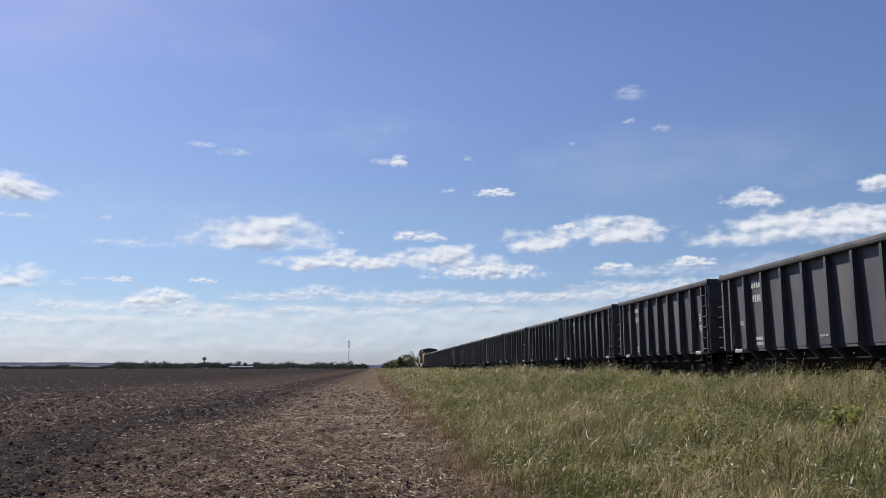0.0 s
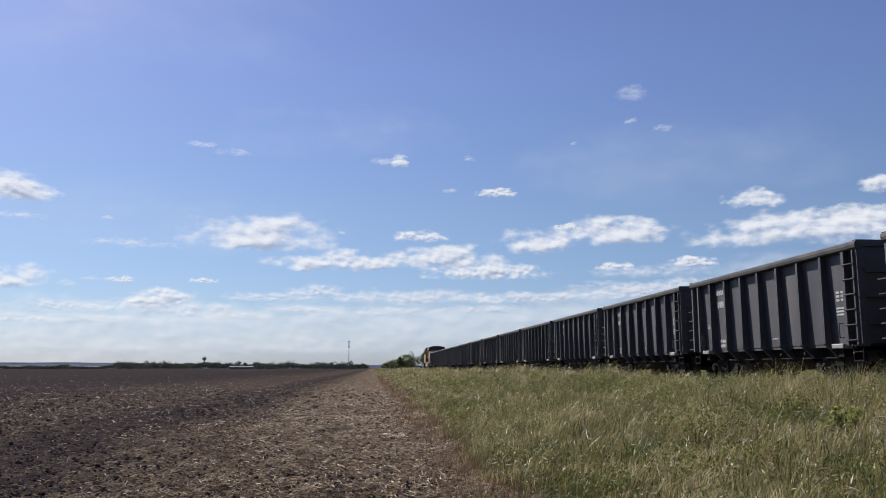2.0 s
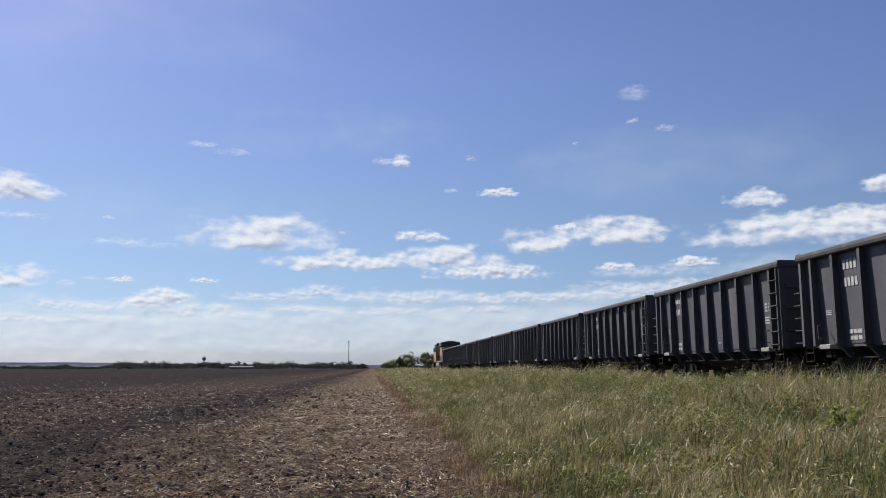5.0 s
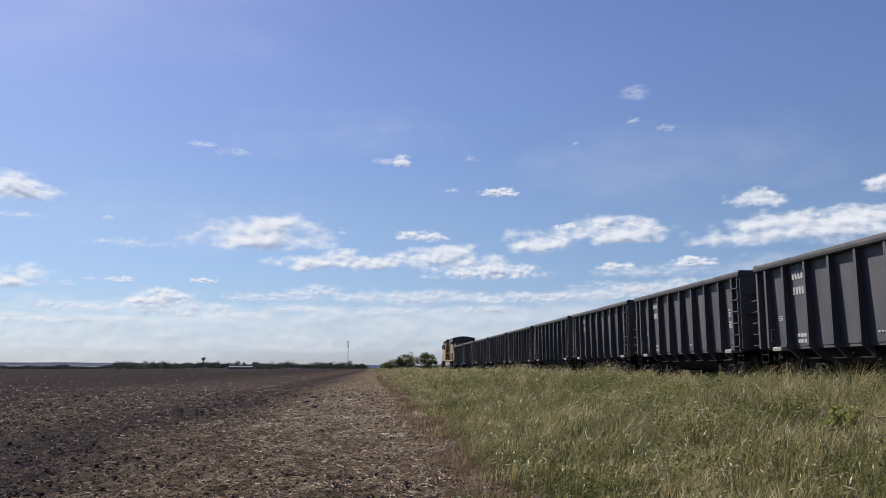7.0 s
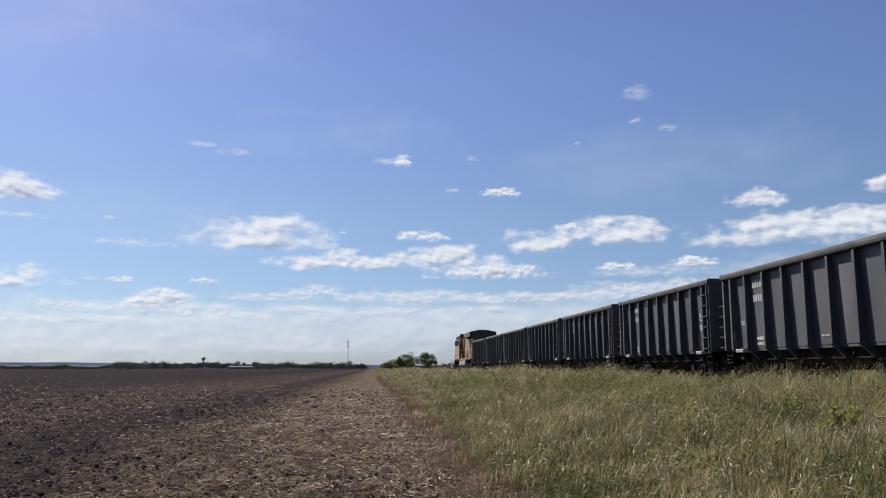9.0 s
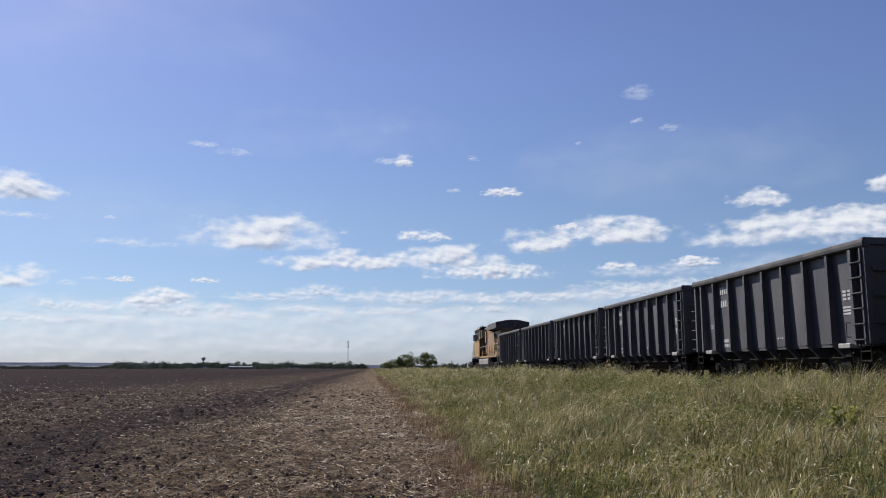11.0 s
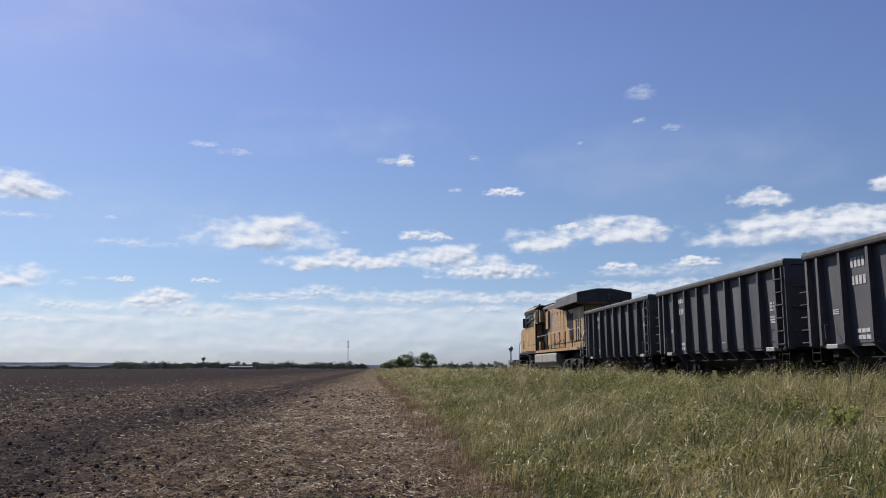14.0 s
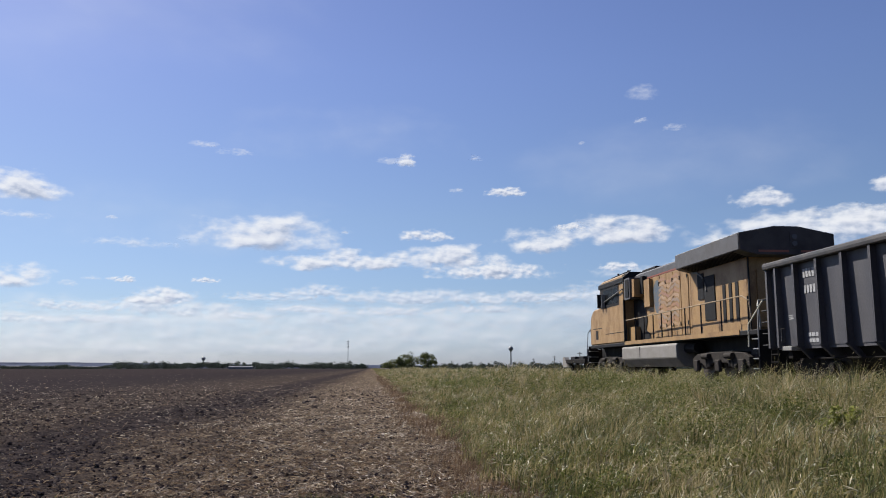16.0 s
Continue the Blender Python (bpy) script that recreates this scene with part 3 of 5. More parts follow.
def far_things():
    k = 1000 / 1568
    # telephone mast with antenna rings
    y = 1700.0
    x, m = far_x((617 - 784) * k, y), y / 1444
    mast = thing("cell_mast", "slender grey mobile phone mast with antenna rings", "mast")
    mast.location = (x, y, 0)
    part("pole", rod(bmnew(), (0, 0, 0), (0, 0, 48 * m), 0.75, 10, 0.4), M_GALV, mast)
    part("tip", rod(bmnew(), (0, 0, 48 * m), (0, 0, 51 * m), 0.12, 6), M_GALV, mast)
    for z, r in ((47, 2.0), (43, 2.0), (38, 1.8)):
        part("antenna_ring", rod(bmnew(), (0, 0, z * m - 0.4), (0, 0, z * m + 0.4), r * 0.8, 12), M_GALV, mast)
        for q in range(6):
            a = q * math.pi / 3
            part("antenna", box(bmnew(), math.cos(a) * r - 0.2, math.cos(a) * r + 0.2, math.sin(a) * r - 0.2, math.sin(a) * r + 0.2, z * m - 1.2, z * m + 1.2), M_GALV, mast)
    # water towers
    for px, top, wid, y, lab in ((361, 21, 7, 2100.0, "small pale water tower above the tree line"), (906, 41, 9, 1250.0, "grey onion-shaped water tower beyond the track")):
        m = y / 1444
        t = thing("water_tower", lab, "water tower", "water towers")
        t.location = (far_x((px - 784) * k, y), y, 0)
        part("column", rod(bmnew(), (0, 0, 0), (0, 0, (top - wid) * m), wid * 0.15 * m, 12, wid * 0.11 * m), M_TOWER, t)
        # tank like a spinning top: a cone below, a shoulder, a low dome
        rings = ((0.16, 0.0), (0.30, 0.22), (0.47, 0.46), (0.5, 0.60), (0.46, 0.74), (0.30, 0.92), (0.10, 1.06), (0.02, 1.15))
        bm = bmnew()
        loops = [[bm.verts.new((r * wid * m * math.cos(q * math.pi / 8), r * wid * m * math.sin(q * math.pi / 8), z * wid * m)) for q in range(16)] for r, z in rings]
        for a, b in zip(loops[:-1], loops[1:]):
            for q in range(16):
                bm.faces.new((a[q], a[(q + 1) % 16], b[(q + 1) % 16], b[q]))
        bm.faces.new(loops[0][::-1])
        bm.faces.new(loops[-1])
        ob = part("tank", bm, M_TOWER, t)
        ob.location = (0, 0, (top - wid * 1.15) * m)
        part("vent", rod(bmnew(), (0, 0, top * m - 0.12 * wid * m), (0, 0, top * m), 0.3, 6), M_TOWER, t)
    # utility poles along the far road
    for px, h in ((72, 9), (150, 9), (813, 9), (824, 7), (872, 13), (892, 10), (946, 18), (983, 23), (1028, 30), (1100, 26), (1180, 30), (505, 8), (620, 8), (792, 8)):
        y = 9.5 * 1444 / h
        p = thing("utility_pole", "weathered wooden utility pole with crossarm", "utility pole", "poles on the horizon")
        x = far_x((px - 784) * k, y)
        p.location = (x, y, float(ground_z(np.array([x]), np.array([y]))[0]) - 0.2)
        part("pole", rod(bmnew(), (0, 0, 0), (0, 0, 10.6), 0.2, 8, 0.13), M_POLE, p)
        part("crossarm", box(bmnew(), -1.4, 1.4, -0.1, 0.1, 9.5, 9.75), M_POLE, p)
        for q in (-1.2, 0.5, 1.2):
            part("insulator", rod(bmnew(), (q, 0, 9.75), (q, 0, 10.1), 0.08, 6), M_GALV, p)
        if h > 15:
            part("transformer", rod(bmnew(), (0.35, 0, 7.3), (0.35, 0, 8.6), 0.4, 10), M_GALV, p)
    # low pale sheds on the horizon
    for px, w, h, y in ((28, 26, 5, 1900.0), (108, 60, 5, 2100.0), (165, 30, 4, 2000.0), (428, 40, 5, 1350.0), (908, 14, 8, 1150.0)):
        m = y / 1444
        sh = thing("shed", "low pale metal-clad shed on the horizon", "shed", "sheds on the horizon")
        sh.location = (far_x((px - 784) * k, y), y, 0)
        a, b = w * m / 2, h * m
        part("wall", box(bmnew(), -a, a, -8, 8, 0, b * 0.75), M_WALL, sh)
        bm = bmnew()
        prism(bm, [(-8.5, b * 0.75), (8.5, b * 0.75), (0, b)], "x", -a - 0.5, a + 0.5)
        part("roof", bm, M_SHEDROOF, sh)
        for q in (-0.5, 0.4):
            part("door", box(bmnew(), q * a - b * 0.22, q * a + b * 0.22, -8.1, -7.95, 0, b * 0.5), M_POLE, sh)
far_things()
# ---- track ----
def make_track():
    bed = bmnew()
    prism(bed, [(-2.9, 0), (2.9, 0), (1.75, RAIL_Z - 0.2 - 0.6), (-1.75, RAIL_Z - 0.2 - 0.6)], "y", -60, 1500)
    ob = part("ballast_bed", bed, M_BALLAST)
    ob.location = (TRACK_X, 0, 0.6)
    tagged(ob, "grey crushed stone ballast bed under the rails", "ballast", kind="structure")
    for side in (-1, 1):
        bm = bmnew()
        prism(bm, [(-0.07, 0), (0.07, 0), (0.07, 0.02), (0.012, 0.04), (0.012, 0.12), (0.036, 0.13), (0.036, 0.17),
                   (-0.036, 0.17), (-0.036, 0.13), (-0.012, 0.12), (-0.012, 0.04), (-0.07, 0.02)], "y", -60, 1500)
        r = part("rail", bm, M_RAIL)
        r.location = (TRACK_X + side * 0.7525, 0, RAIL_Z - 0.17)
        tagged(r, "rusty brown steel rail on the ballast bed", "rail", "rails of the track", "structure")


M_BALLAST = worn("grey_ballast_stone", (0.136, 0.124, 0.116), (0.072, 0.064, 0.060), 0.9, scale=6, bump=0.8, fine=18)
make_track()

# ---- gondola cars ----
CAR_L, CAR_TOP, CAR_W = 10.36, 3.52, 1.53
PITCH = 11.46


def make_truck(parent, y, wheels):
    """A two-axle truck: cast side frames with bolster and springs, and turning wheelsets."""
    truck = part("truck", box(bmnew(), -1.1, 1.1, -0.2, 0.2, 0.52, 0.72), M_CARDARK, parent, "grimy two-axle truck")
    truck.location = (0, y, 0)
    for side in (-1, 1):
        bm = bmnew()
        prism(bm, [(-1.2, 0.36), (-1.2, 0.62), (-0.72, 0.66), (-0.45, 0.78), (0.45, 0.78), (0.72, 0.66), (1.2, 0.62),
                   (1.2, 0.36), (0.95, 0.34), (0.45, 0.16), (-0.45, 0.16), (-0.95, 0.34)], "x", side * 1.0 - 0.07, side * 1.0 + 0.07)
        ob = part("truck_side_frame", bevelled(bm, 0.02), M_CARDARK, truck)
        bm = bmnew()
        for k in (-0.2, 0, 0.2):
            rod(bm, (side * 1.09, k, 0.2), (side * 1.09, k, 0.52), 0.075, 8)
        ob = part("spring_nest", bm, M_CARDARK, truck)
        for a in (-0.89, 0.89):
            bm = rod(bmnew(), (side * 0.98, a, 0.46), (side * 1.15, a, 0.46), 0.13, 10)
            ob = part("axle_box", bm, M_CARDARK, truck)
    for a in (-0.89, 0.89):
        bm = bmnew()
        rod(bm, (-0.95, 0, 0), (0.95, 0, 0), 0.085, 10)
        for side in (-1, 1):
            rod(bm, (side * 0.685, 0, 0), (side * 0.82, 0, 0), 0.457, 20)
            rod(bm, (side * 0.66, 0, 0), (side * 0.69, 0, 0), 0.485, 20)
            rod(bm, (side * 0.8, 0, 0), (side * 0.86, 0, 0), 0.19, 10)
            for k in range(3):
                t = k * 2.094
                rod(bm, (side * 0.81, 0.3 * math.cos(t), 0.3 * math.sin(t)), (side * 0.835, 0.3 * math.cos(t), 0.3 * math.sin(t)), 0.06, 6)
        ob = part("wheelset", bm, M_STEEL, truck, "worn steel wheels on an axle")
        ob.location = (0, a, 0.457)
        wheels.append(ob)


def stencil(parent, side, y0, z0, w, h, count, x_of, rows=1, gap=0.25):
    """Rows of plain painted bars where lettering stands."""
    for r in range(rows):
        for k in range(count):
            a = y0 + side * (k + 0.5 - count / 2) * (w / count)
            z = z0 - r * h * 1.6
            hw = w / count * (1 - gap) / 2
            x = x_of(z)
            ob = part("stencil_bar", box(bmnew(), -x - 0.006, -x + 0.002, a - hw, a + hw, z - h / 2, z + h / 2), M_WHITE, parent)
            if side > 0:
                ob.rotation_euler = (0, 0, math.pi)


def panel_x(z):
    """Half width of the side sheet: it leans inward towards its foot."""
    return 1.375 - 0.06 * (CAR_TOP - 0.2 - z) / (CAR_TOP - 1.25)


def make_car():
    car = thing("gondola_car", "black ribbed steel open-top gondola car with worn rim", "railcar", "cars of the train")
    h, top, w = CAR_L / 2, CAR_TOP, CAR_W
    zb, zt = 1.06, top - 0.12
    # side sheets, end sheets, floor
    for s in (-1, 1):
        bm = bmnew()
        a, b = panel_x(zt), panel_x(zb)
        prism(bm, [(s * a, zt), (s * b, zb), (s * (b - 0.03), zb), (s * (a - 0.03), zt)], "y", -h + 0.06, h - 0.06)
        part("side_sheet", bm, M_CAR, car)
        bm = bmnew()
        prism(bm, [(s * (w - 0.16), top - 0.2), (s * w, top - 0.2), (s * (w + 0.03), top - 0.17), (s * (w + 0.04), top - 0.10), (s * (w + 0.03), top - 0.03),
                   (s * (w - 0.01), top), (s * (w - 0.12), top), (s * (w - 0.16), top - 0.03)], "y", -h - 0.04, h + 0.04)
        part("top_rim", bm, M_RIM, car)
        # ribs: upright outer flange, web running back to the leaning sheet, foot bent under the body
        for k in range(-3, 4):
            y = k * 1.18
            bm = bmnew()
            prism(bm, [(s * w, top - 0.2), (s * w, zb), (s * (panel_x(zb) - 0.02), zb), (s * (panel_x(zt) - 0.02), top - 0.2)], "y", y - 0.012, y + 0.012)
            box(bm, min(s * w, s * (w - 0.014)), max(s * w, s * (w - 0.014)), y - 0.05, y + 0.05, zb, top - 0.2)
            prism(bm, [(s * w, zb), (s * 1.16, 0.7), (s * 0.55, 0.7), (s * 0.55, zb - 0.02)], "y", y - 0.012, y + 0.012)
            prism(bm, [(s * w, zb), (s * 1.16, 0.7), (s * 1.14, 0.7), (s * (w - 0.03), zb)], "y", y - 0.05, y + 0.05)
            part("rib", bm, M_CAR, car)
        for e in (-1, 1):
            # end posts
            bm = bmnew()
            ya, yb = e * 4.52, e * 4.62
            box(bm, min(s * 1.12, s * w), max(s * 1.12, s * w), min(ya, yb), max(ya, yb), zb - 0.04, top - 0.2)
            part("corner_post", bm, M_CAR, car)
            bm = bmnew()
            box(bm, min(s * 1.28, s * (w - .02)), max(s * 1.28, s * (w - .02)), min(e * (h - 0.1), e * h), max(e * (h - 0.1), e * h), zb - 0.04, top - 0.2)
            part("end_post", bm, M_CAR, car)
            # pale jacking pad under the sill
            bm = box(bmnew(), min(s * 1.15, s * 1.52), max(s * 1.15, s * 1.52), e * 4.1 - 0.26, e * 4.1 + 0.26, 0.93, 1.05)
            part("jacking_pad", bevelled(bm, 0.015), M_PAD, car, "pale grey jacking pad")
            bm = box(bmnew(), min(s * 0.95, s * 1.42), max(s * 0.95, s * 1.42), e * 4.1 - 0.12, e * 4.1 + 0.12, 0.72, 0.93)
            part("bolster_end", bm, M_CARDARK, car)
    bm = box(bmnew(), -1.2, 1.2, -h + 0.1, h - 0.1, 0.98, 1.06)
    part("floor_plate", bm, M_CARDARK, car)
    bm = box(bmnew(), -0.35, 0.35, -h + 0.05, h - 0.05, 0.66, 0.98)
    part("centre_sill", bm, M_CARDARK, car)
    bm = bmnew()
    prism(bm, [(-1.2, 0.97), (1.2, 0.97), (0.95, 0.62), (0.5, 0.4), (-0.5, 0.4), (-0.95, 0.62)], "y", -1.95, 1.95)
    part("hopper_bottom", bm, M_CARDARK, car, "dark hopper under the floor")
    for s in (-1, 1):
        bm = box(bmnew(), min(s * 1.1, s * 1.30), max(s * 1.1, s * 1.30), -h + 0.06, h - 0.06, 0.98, 1.09)
        part("side_sill", bm, M_CAR, car)
        bm = rod(bmnew(), (s * 1.15, -3.6, 0.71), (s * 1.15, 3.6, 0.71), 0.022, 6)
        part("brake_pipe", bm, M_CARDARK, car)
    for e in (-1, 1):
        bm = box(bmnew(), -w + 0.1, w - 0.1, min(e * (h - 0.06), e * (h - 0.03)), max(e * (h - 0.06), e * (h - 0.03)), 0.98, top - 0.15)
        part("end_sheet", bm, M_CAR, car)
        for z in (1.55, 2.2, 2.8):
            bm = box(bmnew(), -1.35, 1.35, min(e * (h - 0.03), e * (h + 0.06)), max(e * (h - 0.03), e * (h + 0.06)), z - 0.06, z + 0.06)
            part("end_stiffener", bm, M_CAR, car)
        bm = box(bmnew(), -w, w, min(e * (h - 0.1), e * (h + 0.05)), max(e * (h - 0.1), e * (h + 0.05)), top - 0.15, top + 0.015)
        part("end_rim", bm, M_RIM, car)
        bm = bmnew()
        box(bm, -0.09, 0.09, min(e * (h - 0.1), e * (h + 0.38)), max(e * (h - 0.1), e * (h + 0.38)), 0.74, 0.92)
        prism(bm, [(-0.16, e * (h + 0.36)), (0.2, e * (h + 0.36)), (0.2, e * (h + 0.5)), (0.05, e * (h + 0.56)), (-0.16, e * (h + 0.5))], "z", 0.68, 0.98)
        part("coupler", bm, M_CARDARK, car)
        bm = bmnew()
        pipe(bm, [(0.35 * e, e * (h), 0.8), (0.33 * e, e * (h + 0.25), 0.5), (0.12 * e, e * (h + 0.5), 0.42)], 0.025)
        part("air_hose", bm, M_CARDARK, car)
        bm = box(bmnew(), -1.3, 1.3, min(e * (h - 0.02), e * (h + 0.16)), max(e * (h - 0.02), e * (h + 0.16)), 0.98, 1.03)
        part("end_platform", bm, M_CARDARK, car)
    # ladders on the corners: side ladder, end ladder and sill step
    for s, e in ((-1, -1), (1, 1)):
        for yy in (e * 4.66, e * 5.06):
            bm = box(bmnew(), min(s * (w - 0.02), s * (w + 0.03)), max(s * (w - 0.02), s * (w + 0.03)), yy - 0.025, yy + 0.025, 1.0, top - 0.22)
            part("ladder_rail", bm, M_CAR, car)
        for k in range(6):
            z = 1.12 + k * 0.37
            bm = rod(bmnew(), (s * (w + 0.045), e * 4.62, z), (s * (w + 0.045), e * 5.1, z), 0.016)
            part("rung", bm, M_RIM, car)
    for s, e in ((-1, 1), (1, -1)):
        for k in range(5):
            z = 1.12 + k * 0.34
            bm = pipe(bmnew(), [(s * (w - 0.03), e * h, z), (s * (w - 0.03), e * (h + 0.34), z), (s * (w - 0.4), e * (h + 0.34), z), (s * (w - 0.4), e * h, z)], 0.016)
            part("rung", bm, M_RIM, car)
    for s in (-1, 1):
        for e in (-1, 1):
            bm = bmnew()
            for z in (0.62, 0.84):
                rod(bm, (s * 1.46, e * 4.72, z), (s * 1.46, e * 5.12, z), 0.018)
            for yy in (4.72, 5.12):
                rod(bm, (s * 1.46, e * yy, 0.6), (s * 1.46, e * yy, 1.06), 0.018)
            part("sill_step", bm, M_CARDARK, car)
            bm = pipe(bmnew(), [(s * (w - 0.1), e * 4.3, 1.2), (s * (w + 0.02), e * 4.3, 1.2), (s * (w + 0.02), e * 4.3, 1.55), (s * (w - 0.1), e * 4.3, 1.55)], 0.014)
            part("grab_iron", bm, M_RIM, car)
        # stencils: mark and number high at one end, small data low
        f = lambda z: panel_x(z) + 0.004
        stencil(car, s, s * -3.0, 3.02, 0.62, 0.24, 4, f, 1, 0.3)
        stencil(car, s, s * -3.0, 2.58, 0.62, 0.22, 4, f, 1, 0.3)
        stencil(car, s, s * -3.0, 1.35, 0.55, 0.10, 3, f, 2, 0.15)
        stencil(car, s, s * -4.1, 1.92, 0.30, 0.03, 1, f, 3, 0.1)
        stencil(car, s, s * 4.1, 2.35, 0.42, 0.06, 2, f, 3, 0.3)
        stencil(car, s, s * 4.1, 1.95, 0.48, 0.05, 1, f, 3, 0.1)
        stencil(car, s, s * 0.6, 1.3, 0.4, 0.05, 3, f, 1, 0.3)
    return car


WHEELS = []   # (wheelset, its resting pose in its vehicle)
TRAIN = []    # (vehicle, place along the track at the last moment)


def add_vehicle(ob, y_end):
    TRAIN.append((ob, y_end))
    ob.location = (TRACK_X, y_end, RAIL_Z)
    for c in ob.children_recursive:
        if c.name.startswith("wheelset"):
            WHEELS.append((c, c.location.copy()))


def train_cars():
    first = make_car()
    make_truck(first, -3.45, [])
    make_truck(first, 3.45, [])
    far_end = 23.25     # far end of the car behind the locomotive at 16 s
    for k in range(16):
        c = first if k == 0 else copy_thing(first, pose(0, 0, 0))
        add_vehicle(c, far_end - CAR_L / 2 - k * PITCH)
train_cars()

# ---- locomotive ----
LOCO_Y = 33.85   # its middle along the track at the last moment


def make_loco():
    lo = thing("locomotive", "yellow and grey diesel locomotive with faded flag on its hood", "locomotive")
    hw, ht = 1.02, 4.78            # hood half width and top
    # deck and underframe
    part("deck", bevelled(box(bmnew(), -1.5, 1.5, -9.9, 9.2, 1.46, 1.62), 0.02), M_BLACK, lo)
    for s in (-1, 1):
        part("sill_stripe", box(bmnew(), min(s * 1.48, s * 1.515), max(s * 1.48, s * 1.515), -8.7, 3.2, 1.5, 1.66), M_YELLOW, lo, "yellow sill plate")
    part("underframe", box(bmnew(), -0.75, 0.75, -10, 9.6, 1.0, 1.46), M_BLACK, lo)
    # long hood in sections
    bm = box(bmnew(), -hw, hw, -3.7, 3.2, 1.62, 4.36)
    part("engine_hood", bevelled(bm, 0.03), M_YELLOW, lo, "sun-faded yellow engine hood")
    bm = bmnew()
    prism(bm, [(-hw, 4.43), (hw, 4.43), (hw, 4.66), (hw - 0.2, ht), (-hw + 0.2, ht), (-hw, 4.66)], "y", -3.7, 3.2)
    part("hood_roof", bm, M_GREY, lo, "weathered grey hood roof")
    part("stripe", box(bmnew(), -hw - 0.004, hw + 0.004, -3.7, 3.2, 4.362, 4.428), M_RED, lo, "faded red stripe")
    bm = box(bmnew(), -hw - 0.02, hw + 0.02, -8.5, -3.72, 1.62, 4.1)
    part("radiator_hood", bevelled(bm, 0.03), M_YELLOW, lo, "yellow radiator compartment")
    # flared radiator wing
    bm = bmnew()
    prism(bm, [(-1.6, 4.17), (-1.6, 4.72), (-0.4, 4.95), (0.4, 4.95), (1.6, 4.72), (1.6, 4.17), (1.02, 4.02), (-1.02, 4.02)], "y", -9.15, -3.7)
    part("radiator_wing", bevelled(bm, 0.02), M_GREY, lo, "grey overhanging radiator wing")
    for s in (-1, 1):
        bm = bmnew()
        for y in np.arange(-8.6, -4.2, 0.16):
            prism(bm, [(s * 1.08, 4.0), (s * 1.55, 4.14), (s * 1.55, 4.16), (s * 1.08, 4.02)], "y", y, y + 0.05)
        part("radiator_louvre", bm, M_BLACK, lo)
    # dark panels, vents and doors along the hood
    for s in (-1, 1):
        def panel(name, y0, y1, z0, z1, mat, proud=0.012, x=hw, label=""):
            b2 = box(bmnew(), min(s * (x - 0.02), s * (x + proud)), max(s * (x - 0.02), s * (x + proud)), y0, y1, z0, z1)
            return part(name, b2, mat, lo, label)
        for y0 in np.arange(-3.5, 0.4, 0.78):
            panel("hood_door", y0 + 0.02, y0 + 0.74, 1.75, 4.3, M_YELLOW, 0.025)
            bm = bmnew()
            for z in (2.1, 3.9):
                box(bm, min(s * hw, s * (hw + 0.045)), max(s * hw, s * (hw + 0.045)), y0 + 0.06, y0 + 0.12, z, z + 0.16)
            part("hinge", bm, M_BLACK, lo)
        # flat black shape, slightly proud: the recess's dark depth is put into its colour
        b3 = bmnew()
        prism(b3, [(3.12, 1.7), (0.95, 1.7), (1.0, 1.95), (1.55, 2.1), (1.3, 2.6), (1.55, 3.2), (1.9, 3.5), (3.12, 3.62)], "x", s * hw - 0.02, s * (hw + 0.03))
        part("blower_recess", b3, M_BLACK, lo, "flat black shape of the intake recess")
        panel("equipment_box", 2.25, 3.05, 1.66, 2.3, M_YELLOW, 0.3, hw)
        panel("vent_screen", 0.55, 1.25, 3.1, 4.3, M_YELLOW, 0.16)
        panel("equipment_cabinet", 1.75, 3.18, 3.62, 4.42, M_YELLOW, 0.44, hw, "yellow cabinet behind the cab")
        panel("vent_frame", 2.15, 2.95, 3.55, 4.52, M_GREY, 0.52)
        panel("vent_screen", 2.28, 2.72, 3.65, 4.45, M_BLACK, 0.55)
        panel("vent_screen", 1.3, 1.62, 3.72, 4.5, M_BLACK, 0.2)
        panel("intake_screen", -5.95, -5.05, 2.15, 3.75, M_BLACK, 0.05)
        # second black panel: the dark below the wing, put into the colour
        panel("intake_screen", -5.0, -4.45, 2.95, 3.9, M_BLACK, 0.05)
        b3 = bmnew()
        arc = [(-4.0 - 1.25 * math.sin(a), 4.06 - 0.85 * (1 - math.cos(a))) for a in np.linspace(0, 1.5, 9)]
        prism(b3, arc + [(y - 0.07, z - 0.09) for y, z in arc[::-1]], "x", s * hw, s * (hw + 0.09))
        part("wing_bracket", b3, M_TANK, lo, "pale curved duct under the radiator wing")
        for y0 in (-6.5, -7.0, -7.5):
            panel("hood_vent", y0 - 0.3, y0 - 0.08, 2.0, 3.3, M_BLACK, 0.04)
        panel("hood_door", -8.42, -7.9, 1.85, 3.35, M_YELLOW, 0.03)
        panel("rear_post", -8.56, -8.5, 1.66, 4.05, M_BLACK, 0.02)
        # painted flag: blue-grey field and bleached wavy stripes
        bm = bmnew()
        pts = [(-0.05 + 0.5 * math.cos(a) * (1.0 if math.sin(a) > 0 else 0.8), 3.45 + 0.72 * math.sin(a)) for a in np.linspace(0, 2 * math.pi, 20, endpoint=False)]
        prism(bm, pts, "x", s * hw - 0.02, s * (hw + 0.03))
        part("flag_field", bm, M_BLUE, lo, "faded blue-grey flag field")
